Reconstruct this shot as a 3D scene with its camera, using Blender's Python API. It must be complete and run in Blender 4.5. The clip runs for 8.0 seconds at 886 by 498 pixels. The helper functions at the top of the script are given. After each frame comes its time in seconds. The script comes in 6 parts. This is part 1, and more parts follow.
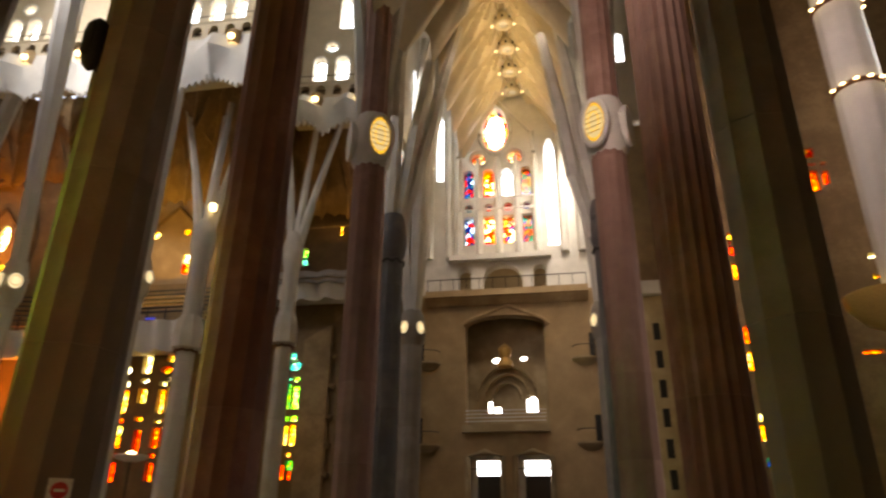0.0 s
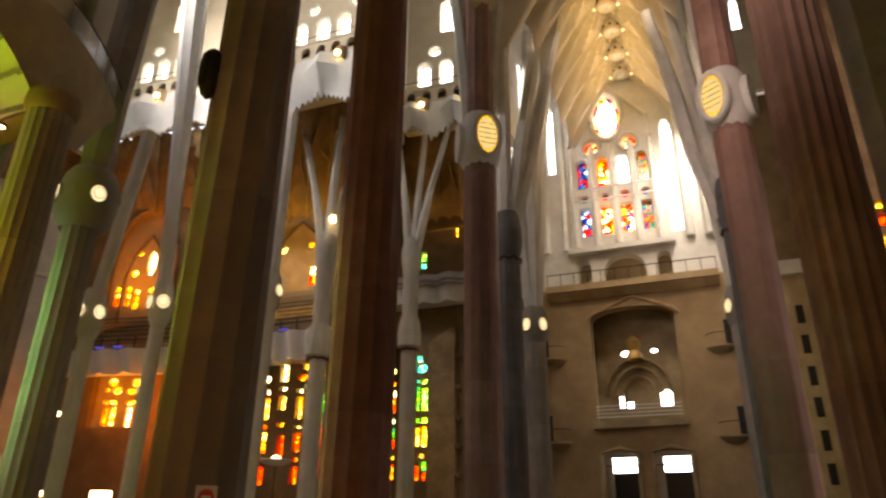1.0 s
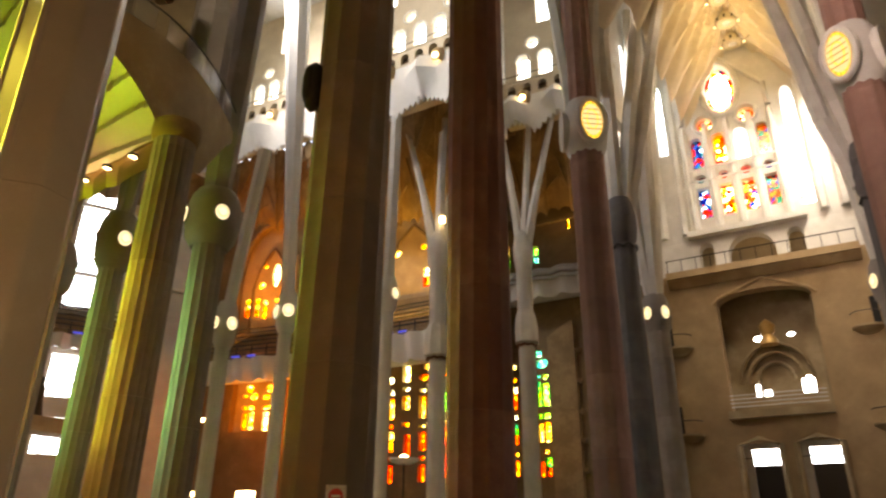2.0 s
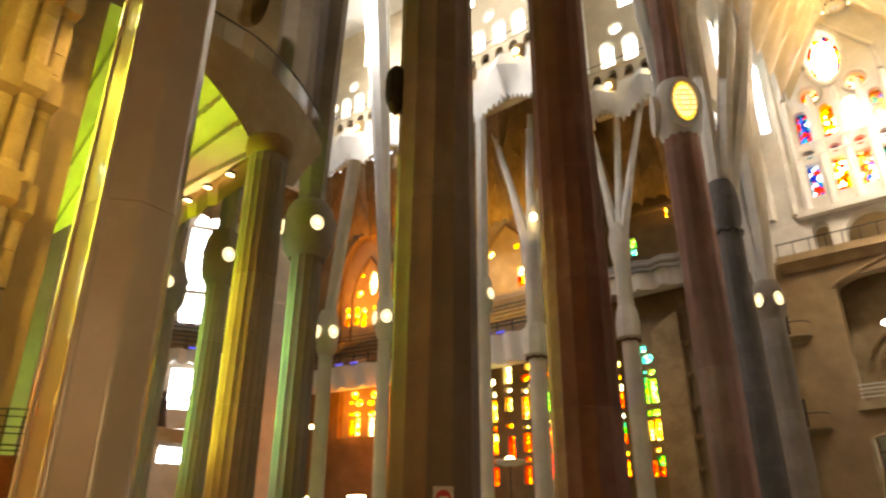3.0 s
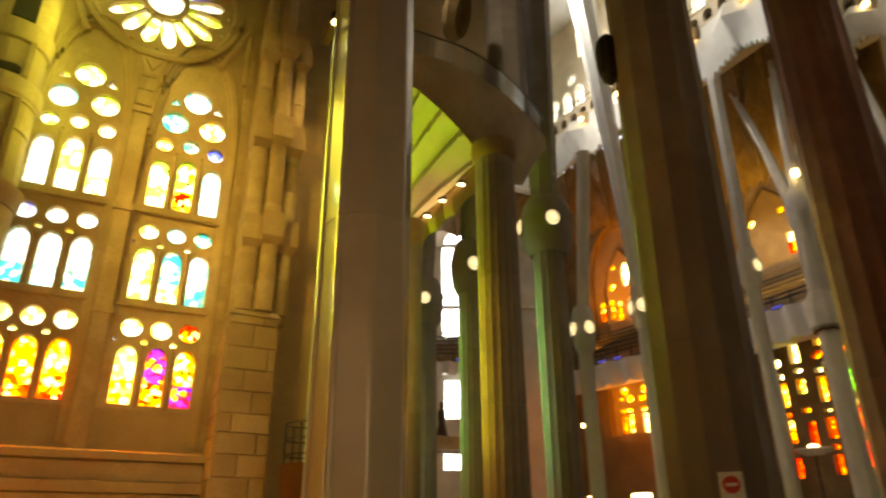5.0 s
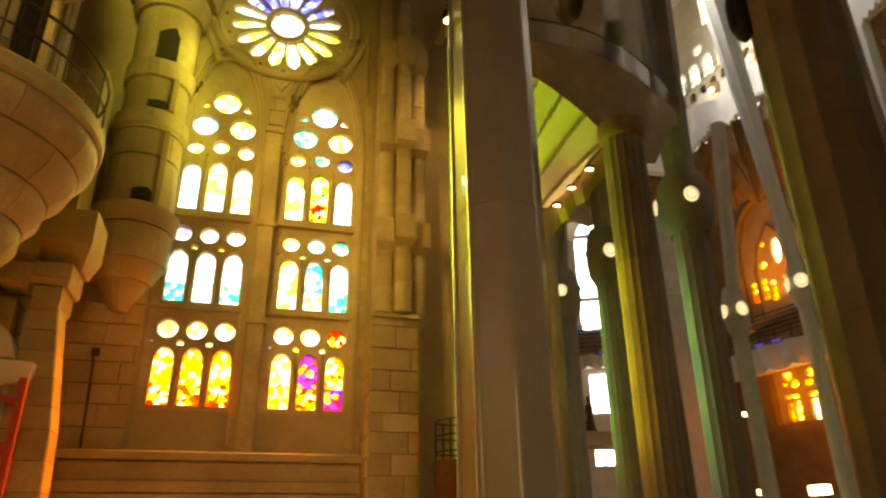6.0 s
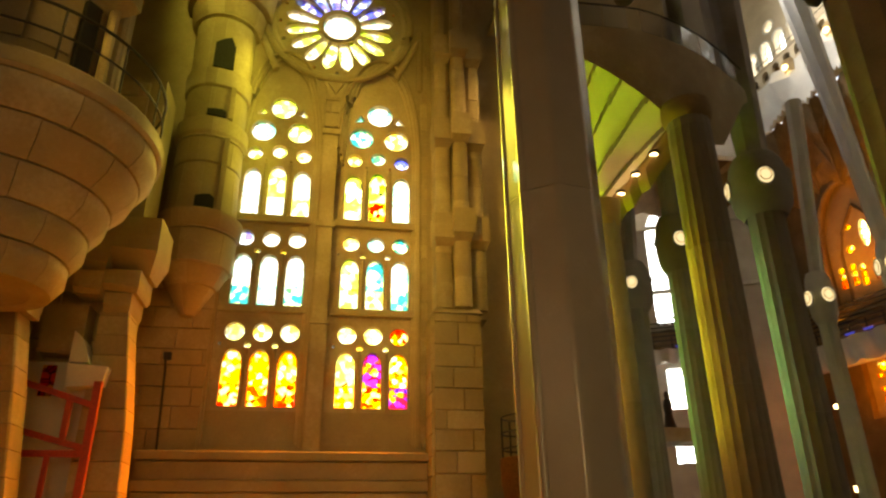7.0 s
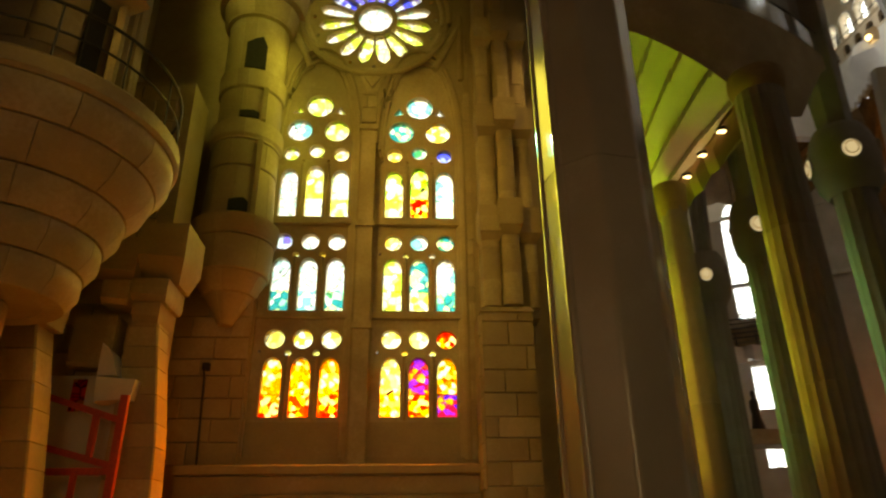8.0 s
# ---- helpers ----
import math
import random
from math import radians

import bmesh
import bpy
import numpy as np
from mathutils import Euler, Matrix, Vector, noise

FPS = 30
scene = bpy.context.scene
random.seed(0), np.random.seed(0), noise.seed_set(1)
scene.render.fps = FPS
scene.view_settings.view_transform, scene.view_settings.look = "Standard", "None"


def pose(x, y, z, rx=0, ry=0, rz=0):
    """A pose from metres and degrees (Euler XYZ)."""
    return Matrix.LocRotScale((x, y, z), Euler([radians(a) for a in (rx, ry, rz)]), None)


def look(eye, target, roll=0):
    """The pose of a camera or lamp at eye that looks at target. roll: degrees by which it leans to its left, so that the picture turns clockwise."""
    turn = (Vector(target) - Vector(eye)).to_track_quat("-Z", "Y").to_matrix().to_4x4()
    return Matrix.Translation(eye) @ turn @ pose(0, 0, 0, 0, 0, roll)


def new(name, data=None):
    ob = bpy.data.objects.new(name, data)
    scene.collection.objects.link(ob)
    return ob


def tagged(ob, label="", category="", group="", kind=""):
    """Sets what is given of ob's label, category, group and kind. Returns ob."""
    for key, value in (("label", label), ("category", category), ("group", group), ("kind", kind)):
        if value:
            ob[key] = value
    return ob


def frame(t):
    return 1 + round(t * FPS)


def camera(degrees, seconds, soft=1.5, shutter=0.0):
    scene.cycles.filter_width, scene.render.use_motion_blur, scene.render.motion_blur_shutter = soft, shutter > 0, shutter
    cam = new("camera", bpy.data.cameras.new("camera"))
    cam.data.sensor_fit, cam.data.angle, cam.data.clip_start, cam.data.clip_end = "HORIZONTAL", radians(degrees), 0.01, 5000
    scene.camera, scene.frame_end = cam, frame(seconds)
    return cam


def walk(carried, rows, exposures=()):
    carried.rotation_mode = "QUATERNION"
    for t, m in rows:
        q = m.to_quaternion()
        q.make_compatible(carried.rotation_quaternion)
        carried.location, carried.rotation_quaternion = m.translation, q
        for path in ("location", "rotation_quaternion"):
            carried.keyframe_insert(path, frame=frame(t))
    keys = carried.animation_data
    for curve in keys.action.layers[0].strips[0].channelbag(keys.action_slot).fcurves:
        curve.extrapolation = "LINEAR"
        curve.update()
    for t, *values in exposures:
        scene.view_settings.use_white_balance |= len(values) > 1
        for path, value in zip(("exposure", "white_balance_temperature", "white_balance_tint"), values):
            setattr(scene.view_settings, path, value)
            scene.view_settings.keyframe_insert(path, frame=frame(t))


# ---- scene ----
cam = camera(66.0, 8.0, 2.3, 0.5)
PATH = [
    (0, (3.409, 0.494, 1.595), (3.086, 2.3, 2.391), 0.5),
    (0.5, (3.466, 0.6, 1.679), (2.958, 2.366, 2.469), 0.6),
    (1, (3.424, 0.801, 1.69), (2.77, 2.518, 2.479), 0.5),
    (1.5, (3.468, 0.877, 1.711), (2.652, 2.525, 2.497), 0.3),
    (1.7, (3.464, 0.912, 1.712), (2.589, 2.532, 2.494), 0.4),
    (3, (3.217, 1.277, 1.691), (2.048, 2.697, 2.475), 0.1),
    (3.5, (3.234, 1.335, 1.663), (1.933, 2.637, 2.446), 0.0),
    (4, (3.114, 1.534, 1.599), (1.701, 2.71, 2.386), -0.2),
    (4.5, (2.96, 1.72, 1.598), (1.45, 2.767, 2.388), -0.3),
    (5, (2.899, 1.875, 1.548), (1.282, 2.745, 2.341), -0.4),
    (5.2, (2.902, 1.832, 1.525), (1.247, 2.627, 2.32), -0.6),
    (6.3, (2.449, 2.019, 1.487), (0.669, 2.462, 2.282), -0.7),
    (6.5, (2.395, 2.079, 1.483), (0.606, 2.485, 2.28), -0.7),
    (7, (2.351, 2.246, 1.449), (0.546, 2.568, 2.247), -0.7),
    (7.5, (2.334, 2.448, 1.414), (0.517, 2.688, 2.215), -0.7),
    (7.6, (2.253, 2.511, 1.458), (0.435, 2.734, 2.262), -0.7),
    (7.7, (2.059, 2.625, 1.518), (0.238, 2.824, 2.321), -0.7),
    (7.8, (1.801, 2.761, 1.581), (-0.022, 2.931, 2.388), -0.7),
    (7.9, (1.527, 2.899, 1.643), (-0.296, 3.043, 2.453), -0.7),
    (8, (1.262, 3.037, 1.694), (-0.561, 3.152, 2.509), -0.7),
]
EXPOSURES = [(t, e, k, n) for t, e, k, n in ((0, 1.22, 6950, 13), (0.5, 1.06, 6950, 13), (1.0, 1.38, 6950, 13), (1.5, 1.55, 7000, 13), (3, 2.25, 7100, 10), (3.5, 1.94, 7200, 9), (4.2, 1.65, 7400, 8), (5, 1.49, 7500, 6), (6.5, 1.26, 7500, 7), (7.5, 0.70, 7500, 7), (8, 0.2, 7500, 6))]
walk(cam, [(t, look(eye, target, roll)) for t, eye, target, roll in PATH], EXPOSURES)

# ---- world, sun, large lights ----
world = bpy.data.worlds.new("daylight")
scene.world = world
world.use_nodes = True
wn = world.node_tree
sky = wn.nodes.new("ShaderNodeTexSky")
sky.sky_type, sky.sun_disc = "NISHITA", False
sky.sun_elevation, sky.sun_rotation = radians(33), radians(285.9)
wn.nodes["Background"].inputs["Strength"].default_value = 0.15
wn.links.new(sky.outputs[0], wn.nodes["Background"].inputs["Color"])


def sun_lamp():
    data = bpy.data.lights.new("sun", "SUN")
    data.energy, data.angle, data.color = 5.0, radians(0.25), (1.0, 0.9, 0.72)
    ob = new("sun", data)
    ob.matrix_world = look((-40, 0, 40), (-40 + 0.8059, 0.2296, 40 - 0.545))
    return ob


def area_light(eye, target, w, h, power, color, spread=180.0):
    """An area lamp: light of a window or fixture, or fill added without a source."""
    data = bpy.data.lights.new("area_light", "AREA")
    data.shape, data.size, data.size_y, data.energy, data.color = "RECTANGLE", w, h, power, color
    data.spread = radians(spread)
    ob = new("area_light", data)
    ob.matrix_world = look(eye, target)
    return ob


sun_lamp()
# side windows: green at the head, amber at the foot
area_light((-14.0, 1.8, 12.0), (-7, 1.2, 0), 3.0, 4.5, 150, (0.92, 0.77, 0.09), 84)
area_light((-14.0, 2.1, 6.0), (-9.0, 0.6, 0), 4.4, 3.5, 370, (1.0, 0.215, 0.009), 80)
area_light((-13.9, 2.6, 9.0), (-6.9, 5.5, 5.5), 2.6, 11.0, 36, (0.9, 0.82, 0.05), 26)
# added fill from the far side and entrance wall, where no windows are built
area_light((15.3, 3.0, 5.5), (-14, 4.0, 3.5), 4.4, 6.0, 23, (1.0, 0.68, 0.32), 44)
area_light((15.3, 2.0, 17.0), (-14, -0.4, 15.5), 4.4, 4.0, 34, (0.9, 0.85, 0.14), 19)
area_light((-4.0, -3.9, 13.0), (-14.2, 3.2, 9.8), 2.6, 7.0, 84, (1.0, 0.67, 0.12), 41)
area_light((-8, -3.8, 30), (-16.0, 14.4, 20.0), 4, 4, 28, (1.0, 0.86, 0.66), 30)
# yellow and green light under the gallery: assumed windows, then added fill lamps
area_light((-18.6, 8.3, 6.0), (-15.3, 13.4, 7.0), 1.2, 6.0, 17, (0.8, 0.7, 0.03), 19)
area_light((-19.6, 8.5, 4.5), (-16.9, 11.0, 13.6), 3.0, 3.0, 120, (0.5, 0.84, 0.02), 66)
# added fill on the gallery and crossing columns, from no window
area_light((-26.5, 9.5, 7.0), (-19.0, 14.2, 7.0), 2.0, 7.0, 80, (0.5, 0.82, 0.9), 70)
area_light((-30, 10.6, 8), (-18.6, 18.6, 8), 2.5, 7, 45, (0.3, 0.85, 0.12), 24)
area_light((-50, 17, 10), (-7.4, 21, 8), 3, 8, 50, (0.7, 0.75, 0.05), 14)
# lime and amber of window_1, thrown sideways on turret and brackets by added lamps
area_light((-13.5, 0.5, 12.5), (-13.6, -1.4, 12.0), 1.4, 4.5, 24, (0.86, 0.86, 0.1))
area_light((-13.4, 0.3, 5.6), (-12.2, -2.2, 6.0), 1.4, 2.6, 8, (1.0, 0.25, 0.015))
# downlight on the pier's flank
area_light((-12.95, 6.8, 16.04), (-13.6, 6.25, 4.0), 0.28, 0.28, 16, (1.0, 0.62, 0.2), 60)
# added fill on pier flank, orange recess and buttress; no fixture stands there
area_light((-52, 30, 13), (-13.9, 6.6, 5), 3, 8, 90, (1.0, 0.8, 0.42), 12)
area_light((-44, 42.6, 8.6), (-45.6, 47.2, 13.0), 3.5, 1.0, 26, (1.0, 0.3, 0.015), 56)
area_light((-23.8, 55.6, 8), (-18, 58.5, 11), 3, 6, 9, (1.0, 0.6, 0.07), 100)
# added fill from the windowless entrance wall behind the camera
area_light((1, -3.4, 5.5), (-4, 9, 3), 9, 5, 38, (1.0, 0.66, 0.4))
area_light((-4, -3.4, 30), (7.5, 21, 27), 6, 6, 500, (1.0, 0.8, 0.74), 52)
# added fill on the white nave column and a green column flank
area_light((27, 39, 36), (21, 36, 25), 5, 7, 300, (1.0, 0.95, 0.9), 38)
area_light((-34, 10.6, 8), (-7.6, 13.4, 8), 3, 6, 30, (0.4, 0.9, 0.05), 12)
# added fill high over the crossing and below the far vault
area_light((0, 28.5, 52), (0, 28.5, 0), 14, 14, 72, (1.0, 0.66, 0.36))
area_light((0, 40, 43), (0, 59.7, 29), 10, 5, 360, (1.0, 0.84, 0.66), 52)
# daylight of the far window
area_light((-0.5, 58.6, 33), (0, 30, 20), 7, 16, 150, (1.0, 0.8, 0.6))
# added fill beside the far window and towards the clerestory bays
area_light((6.6, 54, 38), (2.2, 59.4, 31), 4, 7, 520, (1.0, 0.95, 0.86), 84)
area_light((-38, 24, 47), (-28, 42, 41), 8, 5, 850, (1.0, 0.95, 0.93), 84)
# light of the orange apse windows
area_light((-43, 46, 15), (-20, 20, 8), 6, 10, 80, (1.0, 0.28, 0.02))
# added fill that washes apse walls, niches and vaults with colour
area_light((-37.6, 46.6, 13), (-46, 47.2, 12), 2, 8, 330, (1.0, 0.24, 0.015))
area_light((-31.2, 49.3, 19.6), (-31.2, 53.1, 28.0), 8, 1.2, 120, (1.0, 0.56, 0.08), 76)
area_light((-43, 45.4, 22), (-41, 43.5, 34), 4, 2, 24, (1.0, 0.4, 0.05), 110)
area_light((-45.0, 44.0, 18.6), (-45.0, 47.4, 25.0), 4, 1.2, 120, (1.0, 0.32, 0.02), 70)
area_light((-16, 57, 27), (-16, 50, 34), 5, 3, 50, (1.0, 0.55, 0.1))
area_light((-30, 52, 25), (-28, 46, 34), 6, 3, 45, (1.0, 0.6, 0.12), 110)
# daylight of the bright clear bay
area_light((-53, 35, 16), (-20, 14, 8), 4, 14, 26, (0.8, 0.92, 0.95))


def boss_lights():
    """Small gilded floodlights beside the vault bosses."""
    for y in (45.5, 49.0, 52.4, 55.8):
        data = bpy.data.lights.new("boss_light", "POINT")
        data.energy, data.shadow_soft_size, data.color = 55, 0.2, (1.0, 0.72, 0.32)
        new("boss_light", data).location = (0.1, y, 41.8)


boss_lights()

# ---- materials ----


def mat_base(name):
    m = bpy.data.materials.new(name)
    m.use_nodes = True
    return m, m.node_tree, m.node_tree.nodes["Principled BSDF"]


def node(tree, kind, **values):
    n = tree.nodes.new(kind)
    for k, v in values.items():
        n.inputs[k].default_value = v
    return n


def ramp_to(tree, source, stops, target):
    r = tree.nodes.new("ShaderNodeValToRGB")
    while len(r.color_ramp.elements) < len(stops):
        r.color_ramp.elements.new(0.5)
    for e, (p, c) in zip(r.color_ramp.elements, stops):
        e.position, e.color = p, (*c, 1)
    tree.links.new(source, r.inputs["Fac"])
    tree.links.new(r.outputs["Color"], target)
    return r


def stone(name, dark, mid, light, grain=14.0, rough=0.75, bump=0.16, spots=0.36):
    """Dressed stone: cloudy large stains, fine grain, relief, and a tone of its own for each block."""
    m, t, b = mat_base(name)
    co = t.nodes.new("ShaderNodeTexCoord")
    big = node(t, "ShaderNodeTexNoise", Scale=0.55, Detail=5.0, Roughness=0.6)
    fine = node(t, "ShaderNodeTexNoise", Scale=grain, Detail=4.0, Roughness=0.7)
    info = t.nodes.new("ShaderNodeObjectInfo")
    for n in (big, fine):
        t.links.new(co.outputs["Object"], n.inputs["Vector"])
    mix = t.nodes.new("ShaderNodeMath")
    mix.operation = "MULTIPLY_ADD"
    t.links.new(fine.outputs["Fac"], mix.inputs[0])
    mix.inputs[1].default_value = spots
    t.links.new(big.outputs["Fac"], mix.inputs[2])
    add = t.nodes.new("ShaderNodeMath")
    add.operation = "MULTIPLY_ADD"
    t.links.new(info.outputs["Random"], add.inputs[0])
    add.inputs[1].default_value = 0.22
    t.links.new(mix.outputs[0], add.inputs[2])
    ramp_to(t, add.outputs[0], [(0.45, dark), (0.82, mid), (1.0, light)], b.inputs["Base Color"])
    bm = node(t, "ShaderNodeBump", Strength=bump, Distance=0.02)
    t.links.new(fine.outputs["Fac"], bm.inputs["Height"])
    t.links.new(bm.outputs[0], b.inputs["Normal"])
    b.inputs["Roughness"].default_value = rough
    return m


SAND = stone("sandstone", (0.25, 0.185, 0.1), (0.38, 0.292, 0.16), (0.5, 0.4, 0.24))
PALE = stone("pale_limestone", (0.5, 0.47, 0.42), (0.62, 0.59, 0.53), (0.72, 0.69, 0.63), rough=0.8)
WHITE = stone("white_plaster", (0.66, 0.65, 0.62), (0.75, 0.74, 0.71), (0.82, 0.81, 0.78), grain=6, rough=0.85, bump=0.1)
GRANITE = stone("grey_granite", (0.19, 0.165, 0.145), (0.26, 0.23, 0.2), (0.33, 0.295, 0.265), grain=30, spots=0.35)
POLISHED = stone("polished_granite", (0.27, 0.235, 0.2), (0.33, 0.29, 0.25), (0.4, 0.355, 0.31), grain=30, rough=0.2, bump=0.02, spots=0.3)
BASALT = stone("dark_basalt", (0.165, 0.13, 0.11), (0.228, 0.182, 0.152), (0.3, 0.243, 0.206), grain=26, spots=0.35)
UMBRAL = stone("brown_basalt", (0.115, 0.1, 0.095), (0.165, 0.145, 0.135), (0.225, 0.2, 0.185), grain=26, spots=0.35)
PINKST = stone("pinkish_porphyry", (0.2, 0.112, 0.092), (0.29, 0.17, 0.128), (0.385, 0.245, 0.19), grain=24)
ROSY = stone("rosy_porphyry", (0.2, 0.105, 0.08), (0.285, 0.155, 0.115), (0.37, 0.22, 0.17), grain=24)
SLATE = stone("slate_basalt", (0.085, 0.078, 0.078), (0.12, 0.11, 0.11), (0.165, 0.152, 0.15), grain=26)
PORPHYRY = stone("red_porphyry", (0.16, 0.07, 0.055), (0.23, 0.11, 0.088), (0.32, 0.17, 0.14), grain=24)
OCHRE = stone("golden_sandstone", (0.3, 0.2, 0.095), (0.43, 0.3, 0.15), (0.54, 0.4, 0.22))
CREAM = stone("cream_limestone", (0.55, 0.47, 0.34), (0.66, 0.57, 0.42), (0.74, 0.66, 0.5), grain=6, rough=0.8, bump=0.12)
VAULT = stone("ochre_vault_stone", (0.3, 0.2, 0.1), (0.42, 0.3, 0.16), (0.52, 0.39, 0.23), grain=5)
# brown stone, set dark so that dim walls carry shade in their colour
UMBER = stone("brown_and_shaded_stone", (0.16, 0.1, 0.045), (0.24, 0.155, 0.07), (0.34, 0.23, 0.11), grain=5)
FLOORST = stone("floor_stone", (0.16, 0.15, 0.14), (0.22, 0.21, 0.195), (0.3, 0.285, 0.27), grain=9, rough=0.35)
CONC = stone("grey_concrete", (0.3, 0.28, 0.26), (0.4, 0.38, 0.36), (0.5, 0.48, 0.46), grain=9)


def plain(name, color, rough=0.5, metal=0.0, noise_scale=20.0):
    m, t, b = mat_base(name)
    co = t.nodes.new("ShaderNodeTexCoord")
    n = node(t, "ShaderNodeTexNoise", Scale=noise_scale, Detail=3.0)
    t.links.new(co.outputs["Object"], n.inputs["Vector"])
    ramp_to(t, n.outputs["Fac"], [(0.3, tuple(c * 0.75 for c in color)), (0.7, tuple(min(1, c * 1.2) for c in color))], b.inputs["Base Color"])
    b.inputs["Roughness"].default_value, b.inputs["Metallic"].default_value = rough, metal
    return m


IRON = plain("dark_iron", (0.05, 0.045, 0.04), 0.5, 0.7)
BRONZE = plain("dark_bronze", (0.06, 0.05, 0.04), 0.45, 0.6)
REDPAINT = plain("red_painted_steel", (0.34, 0.03, 0.018), 0.45)
GOLD = plain("gilded_and_gold_lit_stone", (0.6, 0.38, 0.12), 0.4, 0.5)
# near-black slabs: shade inside slits and doorways is put into this colour
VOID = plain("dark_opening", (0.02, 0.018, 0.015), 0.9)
SIGNW = plain("white_sign", (0.75, 0.74, 0.72), 0.4)
SIGNR = plain("red_sign", (0.55, 0.03, 0.03), 0.4)
GLASSY = bpy.data.materials.new("rail_glass")
GLASSY.use_nodes = True
GLASSY.node_tree.nodes["Principled BSDF"].inputs["Transmission Weight"].default_value = 0.92
GLASSY.node_tree.nodes["Principled BSDF"].inputs["Roughness"].default_value = 0.08
RUST = plain("rusted_steel", (0.16, 0.07, 0.03), 0.8)


def glow(name, color, strength):
    m = bpy.data.materials.new(name)
    m.use_nodes = True
    t = m.node_tree
    t.nodes.remove(t.nodes["Principled BSDF"])
    e = node(t, "ShaderNodeEmission", Strength=strength)
    e.inputs["Color"].default_value = (*color, 1)
    t.links.new(e.outputs[0], t.nodes["Material Output"].inputs["Surface"])
    m.cycles.emission_sampling = "NONE"
    return m


LAMP = glow("lamp_glass_glow", (1.0, 0.78, 0.42), 0.55)
OVAL = glow("oval_lamp_glow", (1.0, 0.52, 0.03), 0.62)
OVALC = glow("oval_lamp_core_glow", (1.0, 0.74, 0.32), 0.36)
SPOT = glow("spot_glow", (1.0, 0.72, 0.32), 5.0)
BRIGHT_SKY = glow("bright_sky", (1.0, 0.98, 0.95), 5.0)
LEDBLUE = glow("blue_lamp_glow", (0.15, 0.15, 1.0), 0.2)


def stained(name, colors, scale=4.5, lead=0.025, depth=1.0, milky=0.0):
    """Leaded stained glass: cells of coloured glass between dark lead lines, with a faint gloss; milky glass also glows where the sun strikes it."""
    m = bpy.data.materials.new(name)
    m.use_nodes = True
    t = m.node_tree
    t.nodes.remove(t.nodes["Principled BSDF"])
    co = t.nodes.new("ShaderNodeTexCoord")
    info = t.nodes.new("ShaderNodeObjectInfo")
    off = t.nodes.new("ShaderNodeVectorMath")
    off.operation = "MULTIPLY_ADD"
    t.links.new(info.outputs["Random"], off.inputs[0])
    off.inputs[1].default_value = (37, 23, 11)
    t.links.new(co.outputs["Object"], off.inputs[2])
    v = node(t, "ShaderNodeTexVoronoi", Scale=scale)
    t.links.new(off.outputs[0], v.inputs["Vector"])
    e = node(t, "ShaderNodeTexVoronoi", Scale=scale)
    e.feature = "DISTANCE_TO_EDGE"
    t.links.new(off.outputs[0], e.inputs["Vector"])
    sep = t.nodes.new("ShaderNodeSeparateColor")
    t.links.new(v.outputs["Color"], sep.inputs[0])
    mixv = t.nodes.new("ShaderNodeMath")
    mixv.operation = "MULTIPLY_ADD"
    t.links.new(info.outputs["Random"], mixv.inputs[0])
    mixv.inputs[1].default_value = 0.35
    half = t.nodes.new("ShaderNodeMath")
    half.operation = "MULTIPLY"
    half.inputs[1].default_value = 0.65
    t.links.new(sep.outputs[0], half.inputs[0])
    t.links.new(half.outputs[0], mixv.inputs[2])
    r = t.nodes.new("ShaderNodeValToRGB")
    r.color_ramp.interpolation = "CONSTANT"
    while len(r.color_ramp.elements) < len(colors):
        r.color_ramp.elements.new(0.5)
    for i, (el, c) in enumerate(zip(r.color_ramp.elements, colors)):
        el.position, el.color = i / len(colors), (*(x ** depth for x in c), 1)
    t.links.new(mixv.outputs[0], r.inputs["Fac"])
    line = t.nodes.new("ShaderNodeMath")
    line.operation = "GREATER_THAN"
    line.inputs[1].default_value = lead
    t.links.new(e.outputs["Distance"], line.inputs[0])
    mul = t.nodes.new("ShaderNodeMix")
    mul.data_type = "RGBA"
    mul.inputs["A"].default_value = (0.02, 0.018, 0.015, 1)
    t.links.new(line.outputs[0], mul.inputs["Factor"])
    t.links.new(r.outputs["Color"], mul.inputs["B"])
    tr = t.nodes.new("ShaderNodeBsdfTransparent")
    t.links.new(mul.outputs["Result"], tr.inputs["Color"])
    gl = node(t, "ShaderNodeBsdfGlossy", Roughness=0.15)
    gl.inputs["Color"].default_value = (0.5, 0.5, 0.5, 1)
    mx = node(t, "ShaderNodeMixShader", Fac=0.04)
    t.links.new(tr.outputs[0], mx.inputs[1])
    t.links.new(gl.outputs[0], mx.inputs[2])
    out = mx
    if milky:
        dif = t.nodes.new("ShaderNodeBsdfTranslucent")
        dim = t.nodes.new("ShaderNodeMix")
        dim.data_type = "RGBA"
        dim.inputs["A"].default_value = (0, 0, 0, 1)
        dim.inputs["Factor"].default_value = milky
        t.links.new(mul.outputs["Result"], dim.inputs["B"])
        t.links.new(dim.outputs["Result"], dif.inputs["Color"])
        out = t.nodes.new("ShaderNodeAddShader")
        t.links.new(mx.outputs[0], out.inputs[0])
        t.links.new(dif.outputs[0], out.inputs[1])
    t.links.new(out.outputs[0], t.nodes["Material Output"].inputs["Surface"])
    return m


G_LIME = stained("lime_glass", [(0.7, 0.95, 0.06), (0.95, 1, 0.4), (0.5, 0.9, 0.1), (1, 1, 0.75), (0.8, 0.95, 0.06)], 5, 0.018, 0.7, 0.3)
